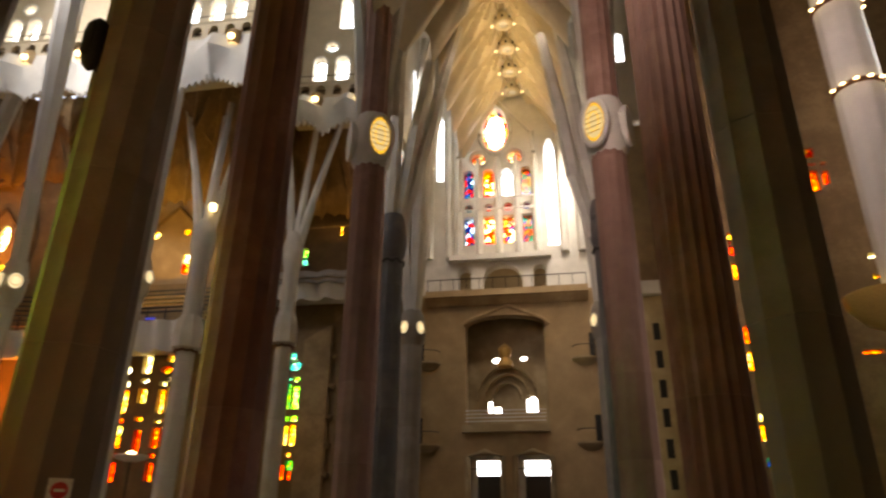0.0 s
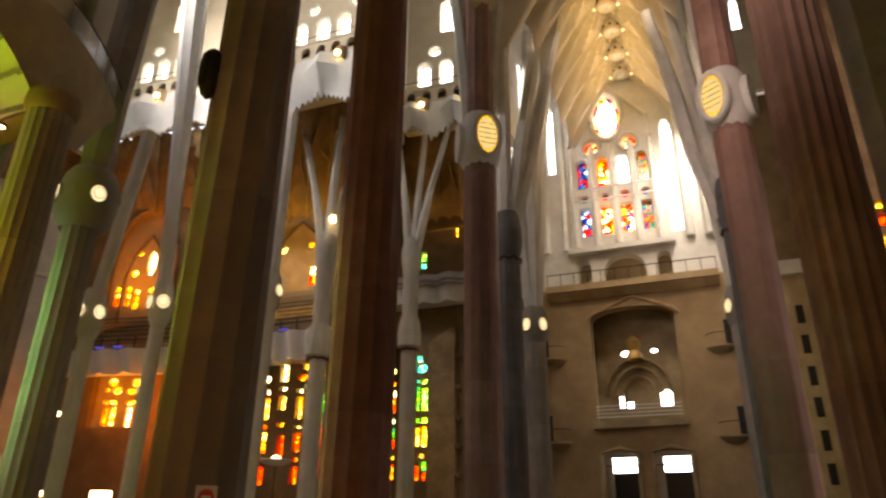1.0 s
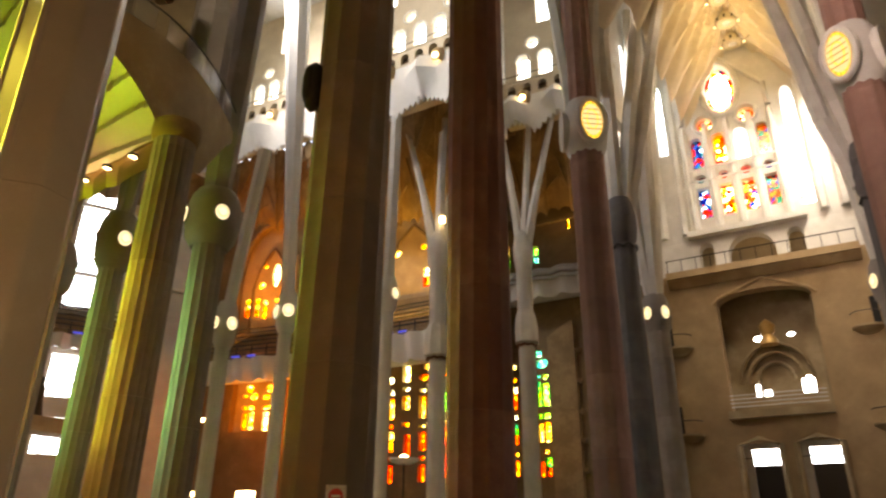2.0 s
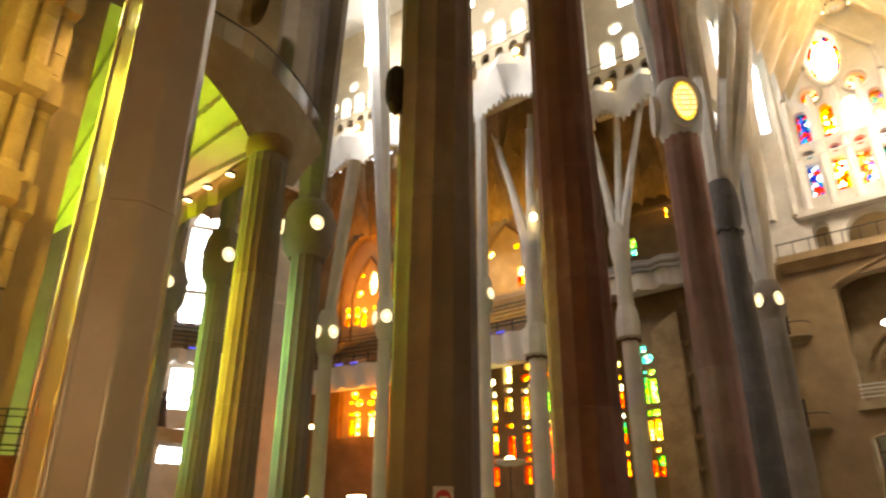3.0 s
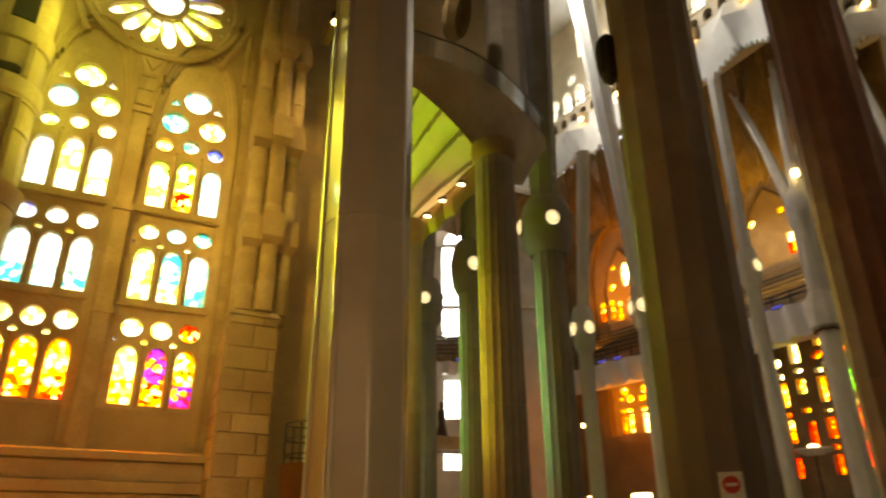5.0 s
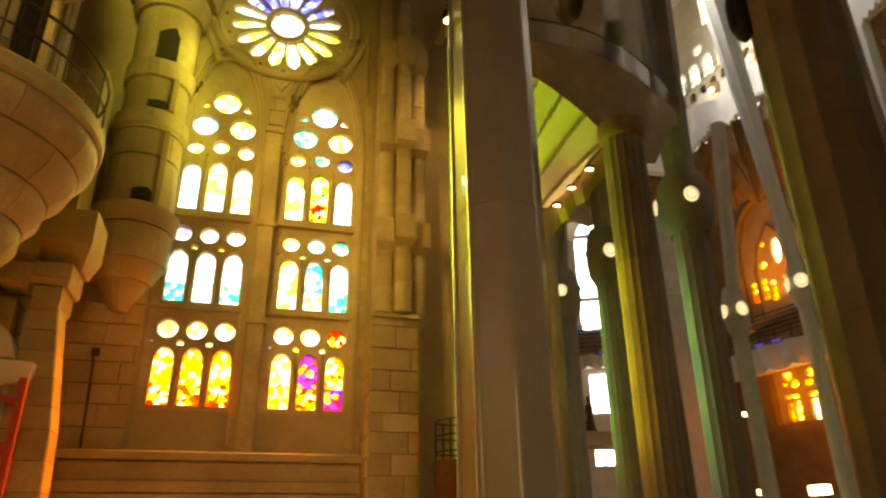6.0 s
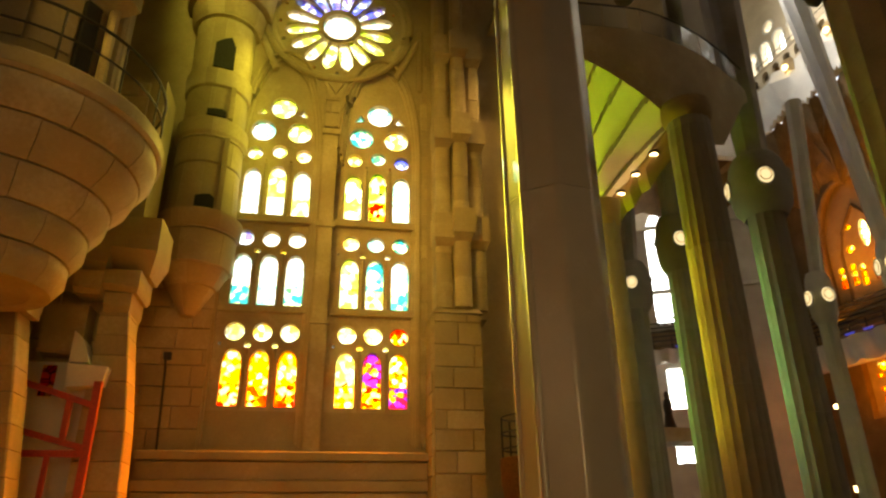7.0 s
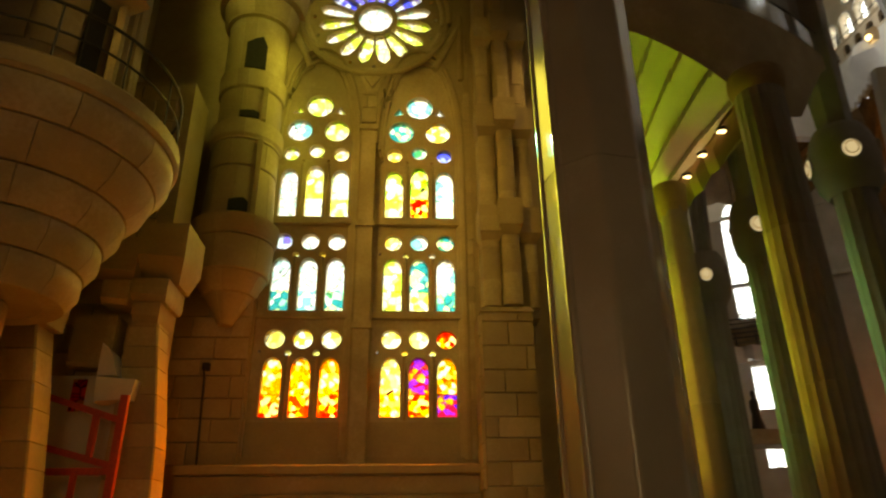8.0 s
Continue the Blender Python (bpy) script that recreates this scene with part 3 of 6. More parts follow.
def knot(parent, z, r, h, mat, lamps, lamp_r, squash=0.75, rim=None, lens=None):
    """A swollen stone node with oval lamps round it; lamps: their directions in degrees."""
    prof = [(r * 0.72, z - h * 0.5), (r * 0.98, z - h * 0.34), (r * 1.08, z - h * 0.1), (r * 1.06, z + h * 0.18), (r * 0.92, z + h * 0.4), (r * 0.75, z + h * 0.52)]
    part("knot", Shape().lathe(prof, 24), mat, parent)
    for a in lamps:
        m = pose(0, 0, 0, 0, 0, a) @ Matrix.Translation((r * 1.02, 0, z)) @ pose(0, 0, 0, 0, 90, 0) @ pose(0, 0, 0, 0, 0, 90)
        ring = [(lamp_r * squash * math.cos(t), lamp_r * math.sin(t), 0.08) for i in range(25) for t in (2 * math.pi * i / 24,)]
        part("lamp_rim", Shape().tube(ring, lamp_r * 0.13, 8, m), rim or mat, parent)
        face_pts = circ(0, 0, lamp_r * 0.96, 24, squash)
        glass = part("lamp_glass", Shape().lathe([(lamp_r * 0.96, 0.06), (lamp_r * 0.8, 0.13), (lamp_r * 0.45, 0.19), (0.005, 0.21)], 20, m @ Matrix.Diagonal((squash, 1, 1, 1))) if not lens else Shape().plate(face_pts, [], 0.04, 0.12, m), lens or LAMP, parent, "glowing oval lamp glass")
        if not lens:
            part("lamp_grille", Shape().tube([m @ Vector((lamp_r * 0.62 * squash * math.cos(2 * math.pi * i / 16), lamp_r * 0.62 * math.sin(2 * math.pi * i / 16), 0.17)) for i in range(17)], lamp_r * 0.05, 5), GOLD, glass)
        if lens:
            part("lamp_core", Shape().plate(circ(0, 0, lamp_r * 0.72, 24, squash), [], 0.12, 0.2, m), OVALC, parent, "pale glowing core of the lamp")
            part("lamp_relief", Shape().tube([m @ Vector((lamp_r * 0.4 * squash * math.cos(2 * math.pi * i / 20), lamp_r * 0.45 * math.sin(2 * math.pi * i / 20), 0.2)) for i in range(21)], 0.04, 6), OVAL, parent)
            for q in (-3.4, -1.7, 0, 1.7, 3.4):
                half = lamp_r * 0.7 * squash * math.sqrt(1 - (q / 5.2) ** 2)
                part("lamp_slat", Shape().tube([m @ Vector((-half, lamp_r * 0.135 * q, 0.21)), m @ Vector((half, lamp_r * 0.135 * q, 0.21))], 0.028, 5), GOLD, parent)
            for q in range(16):
                t = 2 * math.pi * (q + 0.5) / 16
                p0, p1 = [m @ Vector((lamp_r * g * squash * math.cos(t), lamp_r * g * math.sin(t), 0.14)) for g in (0.72, 0.97)]
                part("lamp_bar", Shape().tube([p0, p1], 0.03, 5), GOLD, parent)
    for a in (45, 135, 225, 315):
        if any(abs((a - b + 180) % 360 - 180) < 42 for b in lamps):
            continue
        m = pose(0, 0, 0, 0, 0, a)
        part("boss", Shape().lathe([(0.001, r * 0.18), (r * 0.2, r * 0.14), (r * 0.3, 0)], 12, m @ Matrix.Translation((r * 0.98, 0, z + h * 0.12)) @ pose(0, 0, 0, 0, 90, 0)), mat, parent)


def branch(parent, mat, p0, p1, r0, r1, n=12, wave=0.1):
    a, b = Vector(p0), Vector(p1)
    part("branch", Shape().tube([a.lerp(b, t) for t in (0, 0.33, 0.66, 1)], [r0 + (r1 - r0) * t for t in (0, 0.33, 0.66, 1)], n, None, wave), mat, parent)


beaded_column(-6.9, 5.68, 1.52, 20, 8, 0.075, (4, 5, 6), POLISHED, "grey granite column with sunlit polished edges", 36, -5.0, 5.2)
column(-7.18, 13.6, 2.12, 26, 12, BASALT, "brown-grey fluted basalt column with green light on its flank", depth=0.075)
column(-7.12, 20.95, 2.24, 34, 14, PORPHYRY, "brown-red porphyry fluted column at the crossing")
column(7.56, 20.96, 2.1, 34, 18, PINKST, "pinkish red porphyry fluted column at the crossing", depth=0.08)
column(7.71, 13.68, 1.7, 26, 10, UMBRAL, "grey fluted basalt column", depth=0.085)
column(8.0, 5.6, 1.5, 20, 8, GRANITE, "grey granite fluted column")

for x, zk, face_a in ((-7.65, 24.75, (-52, -150)), (6.85, 24.3, (-122, -20))):
    c = column(x, 36.2, 2.1, 23.2, 12, ROSY, "red porphyry column with a knot of oval lamps", "crossing columns with lamps")
    knot(c, zk, 1.25, 3.9, PALE, face_a[:1], 1.5, 0.55, PALE, OVAL)
    m = pose(0, 0, 0, 0, 0, face_a[1]) @ Matrix.Translation((1.28, 0, zk)) @ pose(0, 0, 0, 0, 90, 0) @ pose(0, 0, 0, 0, 0, 90)
    part("blank_medallion", Shape().plate(circ(0, 0, 1.35, 28, 0.62), [], -0.3, 0.16, m), PALE, c)
    for dx, dy in ((-1.9, -0.5), (-1.4, 1.6), (1.4, 1.6)) if x < 0 else ((-1.4, 1.6), (1.4, 1.6)):
        branch(c, PALE, (dx * 0.3, dy * 0.3, 26.4), (dx * 0.6, dy * 0.6, 34), 0.5, 0.5)
        branch(c, PALE, (dx * 0.6, dy * 0.6, 33.9), (dx * 1.3, dy * 1.2, 46), 0.5, 0.36)
    shaft(c, ROSY, 0.96, 26.0, 44, 12, 5, 0.08)
for x, y in ((-8.0, 43.7), (6.8, 43.7), (-8.1, 51.2), (6.8, 51.2)):
    c = column(x, y, 1.7, 20.0 if y < 45 else 16.0, 10, SLATE if y < 45 else GRANITE, "dark basalt column that branches above a stone knot", "transept columns")
    if y < 45:
        knot(c, 21.6, 0.95, 3.6, SLATE, (), 0.5)
        part("joint_ring", Shape().tube([(0.88 * math.cos(math.pi * i / 12), 0.88 * math.sin(math.pi * i / 12), 19.75 + 0.12 * math.sin(i * 1.9)) for i in range(25)], 0.09, 6), IRON, c, "dark wavy joint under the knot")
    else:
        knot(c, 17.1, 1.0, 3.0, GRANITE, (-110, -40) if x < 0 else (-140, -70), 0.55)
    s = 1 if x > 0 else -1
    z0 = 22.8 if y < 45 else 18.1
    if y < 45 and s > 0:
        ways = (((-0.7, 0, 20.8), (-1.75, 0, 25.6), (-2.35, 0, 31.0), (-3.5, 0, 38.5)), ((-0.2, 0.4, 21.5), (-0.9, 0.7, 27.0), (-1.3, 1.0, 33.0), (-2.2, 1.4, 41.0)), ((0.5, 0.5, 22.0), (0.7, 0.9, 28.0), (0.6, 1.3, 34.0), (-0.2, 1.8, 44.0)))
    elif y < 45:
        ways = (((-0.1, -0.2, z0), (0.05, -0.3, 30.0), (0.1, -0.4, 37.0), (1.2, -0.4, 43.5)), ((0.3, 0.1, z0), (1.2, 0.1, 29.0), (2.2, 0.1, 35.0), (3.3, 0.2, 42.0)), ((0.5, 0.5, z0), (1.9, 0.9, 29.0), (3.1, 1.2, 35.0), (4.6, 1.5, 41.5)), ((-0.4, 0.4, z0), (-0.8, 0.9, 30.0), (-1.1, 1.4, 37.0), (-1.4, 1.9, 45.0)))
    else:
        ways = [((dx * 0.12, dy * 0.12, z0), (dx * 0.45, dy * 0.5, 27.0), (dx * 0.6, dy * 0.7, 33.0), (dx * 1.25 - s * 0.5, dy * 1.35, 45.5)) for dx, dy in ((-1.5, -2.0), (1.3, -2.2), (-1.4, 1.9), (1.4, 2.0), (0.1, -0.3))]
    for way in ways:
        for (p0, p1), (r0, r1) in zip(zip(way, way[1:]), ((0.46, 0.52), (0.52, 0.5), (0.5, 0.38))):
            branch(c, PALE, p0, p1, r0, r1, 12, 0.16)

# ---- columns of the gallery and the apse ----
column(-15.0, 13.61, 1.42, 14.3, 18, GRANITE, "fluted stone column lit yellow under the gallery", "gallery columns", depth=0.05)
column(-17.45, 11.5, 0.85, 11.6, 8, GRANITE, "slender fluted column under the gallery arch", "gallery columns")


def lamp_column(x, y, d, zk, lamps, mat, lean, lamp_r=0.38, h=2.6, wide=0.74):
    c = column(x, y, d, zk - h * 0.45, 14, mat, "slender fluted column with round lamps at its knot", "apse columns", depth=0.06)
    knot(c, zk, d * wide, h, mat, lamps, lamp_r, 0.85)
    for dx, dy, top, r0, r1 in lean:
        branch(c, mat, (dx * 0.06, dy * 0.06, zk + h * 0.4), (dx, dy, top), r0, r1)
    return c


lamp_column(-18.68, 18.6, 1.36, 14.1, (-23, -110), GRANITE, ((0.5, 0.3, 36, 0.55, 0.75), (-2.0, 0.4, 36, 0.5, 0.55)), wide=0.78)
lamp_column(-23.12, 17.24, 1.06, 13.5, (-13, 140), GRANITE, ((-1.0, 0.6, 28, 0.36, 0.25), (1.0, 0.6, 28, 0.36, 0.25)))
lamp_column(-28.9, 17.85, 1.25, 13.65, (-27, 140), GRANITE, ((-1.0, 0.6, 28, 0.36, 0.25), (1.0, 0.6, 28, 0.36, 0.25)), 0.36)
lamp_column(-28.35, 28.35, 0.88, 13.4, (-92, -12), PALE, ((1.0, 0.5, 25.5, 0.36, 0.46), (-0.5, 1.6, 23.0, 0.28, 0.26)), 0.44, 2.8)
wc = lamp_column(-27.95, 33.0, 0.88, 15.4, (-40, -110), WHITE, ((-0.5, 0.0, 22.5, 0.46, 0.5),), 0.5, 2.8)
for p0, p1, r0, r1 in (((-0.5, 0, 22.4), (-1.1, 0.1, 29.0), 0.5, 0.64), ((-1.1, 0.1, 28.9), (-2.1, 0.2, 39.2), 0.64, 0.95), ((-2.1, 0.2, 39.1), (-3.4, 0.3, 51.0), 0.95, 1.4)):
    branch(wc, WHITE, p0, p1, r0, r1, 16, 0.14)
lamp_column(-23.35, 38.0, 0.85, 17.4, (-8, 100), PALE, ((-1.5, 2.3, 34.0, 0.42, 0.5),), 0.45)


def tree_column(x, y, d, z0, top, limbs, zc, mat=PALE):
    c = column(x, y, d, z0, 8, mat, "pale slender column that forks into stone limbs", "apse columns")
    part("collar", Shape().lathe([(d * 0.5, zc), (d * 0.74, zc + 0.2), (d * 0.76, zc + 1.2), (d * 0.66, zc + 2.1), (d * 0.52, zc + 2.6)], 8), mat, c)
    part("joint_ring", Shape().tube([(d * 0.57 * math.cos(math.pi * i / 12), d * 0.57 * math.sin(math.pi * i / 12), zc - 0.06 + 0.06 * math.sin(i * 2.1)) for i in range(25)], 0.09, 6), RUST, c, "dark joint under the collar")
    part("knuckle", Shape().lathe([(d * 0.5, z0 - 2.2), (d * 0.62, z0 - 1.2), (d * 0.66, z0 - 0.4), (d * 0.5, z0 + 0.6), (d * 0.2, z0 + 1.2)], 12), mat, c)
    for dx, dy in limbs:
        mid = (dx * 0.45, dy * 0.45, z0 + (top - z0) * 0.5)
        branch(c, mat, (dx * 0.08, dy * 0.08, z0 - 0.6), mid, d * 0.36, d * 0.24)
        branch(c, mat, mid, (dx, dy, top + 2.0), d * 0.24, d * 0.2, 8)
    return c


tree_column(-22.95, 44.1, 1.38, 23.4, 33.0, ((-3.4, 0.2), (-0.7, 1.5), (0.7, -0.3), (1.2, 2.2)), 14.1)
tree_column(-16.86, 47.0, 1.25, 23.3, 33.0, ((-1.5, -0.6), (0.9, 0.4), (3.0, 0.6)), 15.0)

# ---- outer apse wall with its windows ----
OUT = [(-9.5, 58.5), (-24.6, 58.5), (-24.6, 53.1), (-37.2, 53.1), (-37.2, 48.78), (-52.2, 46.1), (-50.5, 42.5), (-57, 30), (-52, 13), (-24, 7.7), (-14.9, 7.25)]
TINT = {"p": G_STRAW, "y": G_YELLOW, "o": G_ORANGE, "r": G_EMBER, "t": G_AQUA, "l": G_LEAF, "n": G_GREEN, "s": G_SEA}


def strip(u, w, rows):
    """Stacked small lights in one upright strip: rows of foot, head, tint and, for a light that differs, its width and shift."""
    out = []
    for v0, v1, tint, *more in rows:
        wide, du = (more + [w, 0.0][len(more):])[:2]
        v0, v1 = v0 - 0.03, v1 + 0.03
        if tint.isupper():
            out.append((circ(u + du, (v0 + v1) / 2, (v1 - v0) / 2, 14, wide / (v1 - v0)), TINT[tint.lower()]))
        else:
            out.append((rect(u + du - wide / 2, v0, u + du + wide / 2, v1), TINT[tint]))
    return out


def apse_wall(name, p0, p1, lights, mat, top=40.0, label="apse wall pierced by small stained lights", recesses=(), deep=None):
    """A stretch of wall seen from inside with its foot corner at p1; recesses: outlines in which the lights stand back."""
    m = face(p1, p0)
    length = math.hypot(p1[0] - p0[0], p1[1] - p0[1])
    inside = {id(p): [] for p in recesses}
    outside = []
    for p, g in lights:
        cu, cv = sum(u for u, _ in p) / len(p), sum(v for _, v in p) / len(p)
        for r in recesses:
            if min(u for u, _ in r) < cu < max(u for u, _ in r) and r[0][1] < cv < max(v for _, v in r):
                inside[id(r)].append((p, g))
                break
        else:
            outside.append((p, g))
    structure(name, Shape().plate(rect(0, 0, length, top), [p for p, _ in outside] + list(recesses), -0.7, 0, m), mat, label)
    for r in recesses:
        us, vs = [u for u, _ in r], [v for _, v in r]
        structure(name + "_recess", Shape().plate(rect(min(us) - 0.3, min(vs) - 0.3, max(us) + 0.3, max(vs) + 0.3), [p for p, _ in inside[id(r)]], -1.1, -0.72, m), deep or mat, "set back stone panel round small stained lights")
        if len(r) > 4:
            structure("niche_arch", Shape().tube([m @ Vector((u, v, 0.06)) for u, v in r[1:] + r[:1]], 0.26, 8), mat, "rounded stone moulding of a pointed niche", "trim")
            mid = (min(us) + max(us)) / 2
            for k in (-1, 1):
                structure("niche_arch", Shape().tube([m @ Vector((mid + k * (max(us) - mid) * q, vs[0] + (max(vs) - vs[0]) * h, -0.62)) for q, h in ((0.62, 0.0), (0.62, 0.45), (0.45, 0.62), (0.0, 0.8))], 0.15, 8), mat, "slender inner moulding of a pointed niche", "trim")
    for v in (23.4, 30.2):
        if not recesses:
            structure("string_course", Shape().box(0.05, v, 0.003, length - 0.05, v + 0.35, 0.3, m), mat, "moulded stone string course", "trim")
    if lights:
        win = thing("window_" + name.split("_")[-1] + "_glass", (0, 0, 0), "stacked small panes of glowing stained glass", "window", "apse windows", "structure")
        glaze(win, m, outside, -0.4)
        for group in inside.values():
            glaze(win, m, group, -0.9)
        us = [u for p, _ in lights for u, _ in p]
        backdrop(max(0.3, min(us) - 1), 3, min(length - 0.3, max(us) + 1), top - 2, -2.0, m)
    return m


# bay of green lights
gold_low = strip(1.2, 0.52, ((16.2, 16.7, "p"), (15.0, 15.4, "y"), (14.0, 14.6, "p", 0.64), (12.5, 13.9, "o"), (11.6, 12.0, "p"), (10.3, 11.2, "n"), (9.4, 10.2, "r"), (8.4, 8.7, "y"), (6.7, 8.0, "o")))
green_a = strip(3.63, 0.48, ((17.1, 17.7, "t", 0.7, 0.1), (15.15, 15.45, "t"), (12.6, 14.9, "n"), (11.55, 11.95, "l"), (9.5, 11.1, "y"), (6.6, 7.8, "r")))
green_b = strip(4.28, 0.74, ((16.05, 16.9, "T", 1.25, -0.28), (15.0, 15.5, "L"), (12.6, 14.65, "l"), (11.5, 12.0, "l"), (9.45, 11.2, "y", 0.65), (8.5, 8.83, "y", 0.54, -0.2), (7.4, 8.15, "n", 0.64), (6.6, 7.3, "r", 0.5)))
green_high = strip(0.96, 0.5, ((27.6, 28.7, "y"), (26.4, 27.5, "l"))) + strip(3.93, 0.72, ((27.2, 28.1, "l"), (26.4, 27.1, "t"))) + strip(2.4, 0.5, ((32.2, 32.65, "y"),)) + strip(3.7, 0.5, ((30.6, 31.1, "t"),)) + strip(7.44, 0.36, ((29.3, 30.7, "y"),))
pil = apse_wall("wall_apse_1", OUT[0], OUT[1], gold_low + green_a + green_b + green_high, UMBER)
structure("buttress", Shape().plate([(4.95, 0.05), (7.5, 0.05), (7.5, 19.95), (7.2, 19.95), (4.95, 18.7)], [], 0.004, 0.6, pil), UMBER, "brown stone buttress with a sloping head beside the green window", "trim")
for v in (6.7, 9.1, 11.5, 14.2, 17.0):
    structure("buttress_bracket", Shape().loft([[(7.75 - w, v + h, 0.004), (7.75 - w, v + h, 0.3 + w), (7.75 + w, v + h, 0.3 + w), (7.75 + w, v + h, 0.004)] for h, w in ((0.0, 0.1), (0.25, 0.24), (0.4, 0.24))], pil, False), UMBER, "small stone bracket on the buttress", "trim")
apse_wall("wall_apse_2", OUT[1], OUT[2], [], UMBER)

# bay of golden lights
amber_a = strip(3.75, 0.84, ((15.85, 16.55, "P", 0.78, -0.75), (14.8, 15.6, "P", 1.2, -0.3), (13.8, 14.3, "p", 0.63), (11.6, 13.5, "y"), (10.75, 11.15, "o", 0.69), (9.7, 10.5, "y"), (8.75, 9.6, "o"), (7.95, 8.3, "o", 0.6), (6.1, 7.55, "r")))
amber_b = strip(5.42, 0.8, ((14.9, 16.45, "p", 0.87), (14.05, 14.45, "P", 0.87), (12.4, 13.6, "y"), (10.9, 11.25, "o"), (8.0, 10.15, "r", 0.65, 0.2)))
amber_c = strip(7.2, 0.68, ((15.85, 16.45, "y", 0.6, 0.33), (14.85, 15.45, "O", 1.1, 0.13), (13.8, 14.15, "p"), (11.5, 13.45, "y"), (10.7, 10.95, "y"), (8.7, 10.3, "o"), (7.9, 8.25, "o"), (6.1, 7.5, "r")))
amber_d = strip(7.76, 0.36, ((14.1, 14.5, "p"), (11.5, 13.7, "y"), (10.75, 11.1, "y"), (8.8, 10.35, "o")))
amber_e = strip(9.45, 0.5, ((15.0, 15.4, "o"), (11.9, 13.65, "l"), (10.9, 11.25, "y"), (9.0, 10.65, "o"), (6.4, 8.3, "r")))
amber_high = strip(3.4, 0.9, ((28.0, 28.75, "Y"),)) + strip(6.9, 0.65, ((25.3, 26.2, "p"), (24.25, 25.2, "o"), (28.25, 28.75, "y", 0.6, -0.35))) + strip(9.6, 0.5, ((26.0, 27.5, "o"),))
# wall darker, niche ochre: part of the gold light is in the stone colours
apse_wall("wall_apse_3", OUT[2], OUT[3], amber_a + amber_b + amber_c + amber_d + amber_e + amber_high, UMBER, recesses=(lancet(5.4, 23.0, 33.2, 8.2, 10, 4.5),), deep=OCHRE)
apse_wall("wall_apse_4", OUT[3], OUT[4], [], VAULT)

# bay of orange lights, the lower ones in a recess
fire_a = strip(6.35, 0.6, ((14.4, 15.15, "Y", 0.9, -0.3), (13.9, 14.2, "o", 0.56, -0.7), (13.65, 14.35, "Y", 0.88, 0.25), (12.8, 13.1, "y", 0.82), (12.8, 13.1, "o", 0.5, -0.7), (10.9, 12.55, "y", 0.62, 0.16), (10.9, 12.45, "o", 0.52, -0.58)))
fire_b = strip(8.35, 0.56, ((14.3, 15.05, "Y", 0.9), (13.65, 14.1, "y", 0.8, -0.4), (13.65, 14.3, "p", 0.5, 0.46), (12.7, 13.05, "y", 0.9, -0.22), (10.75, 12.45, "p", 0.58, -0.22), (10.75, 12.6, "o", 0.44, 0.37)))
fire_high = strip(7.68, 0.95, ((25.0, 27.55, "P"), (25.0, 25.7, "Y", 0.9, -1.68), (25.25, 26.0, "P", 0.85, 1.28), (27.3, 27.75, "Y", 0.6, 1.15), (27.15, 27.6, "O", 0.6, -1.4)))
for u, v in ((4.58, 22.1), (5.75, 22.05), (6.63, 21.75), (8.05, 21.9)):
    fire_high += strip(u, 0.58, ((v, v + 0.7, "o"), (v + 0.8, v + 1.25, "y"), (v + 1.35, v + 1.95, "Y", 0.66)))
# same contrast: the niche's lighter stone helps it look lit
apse_wall("wall_apse_5", OUT[4], OUT[5], fire_a + fire_b + fire_high, UMBER, recesses=(rect(4.7, 10.6, 9.8, 15.3), lancet(7.3, 19.6, 31.6, 7.0, 10, 6.0)), deep=VAULT)
apse_wall("wall_apse_6", OUT[5], OUT[6], [], UMBER)
l4 = [(lancet(5.3, 20.3, 32.5, 3.6, 8, 3.0), G_CLEAR), (rect(3.7, 12.5, 7.0, 16.2), G_CLEAR), (rect(3.6, 7.8, 6.9, 10.8), G_CLEAR), (rect(5.7, 3.0, 6.9, 7.0), G_CLEAR)]
apse_wall("wall_apse_7", OUT[6], OUT[7], l4, PALE)
for i in range(7, 10):
    # unseen lancets, added to go with the yellow and green lamps
    apse_wall("wall_apse_%d" % (i + 1), OUT[i], OUT[i + 1], [(lancet(2.9, 2.5, 8.5, 2.0), G_YELLOW), (lancet(7.2, 2.5, 8.6, 2.2), G_GREEN)] if i == 9 else [], SAND)

# ---- upper ring of the apse: white clerestory bays with a toothed skirt ----


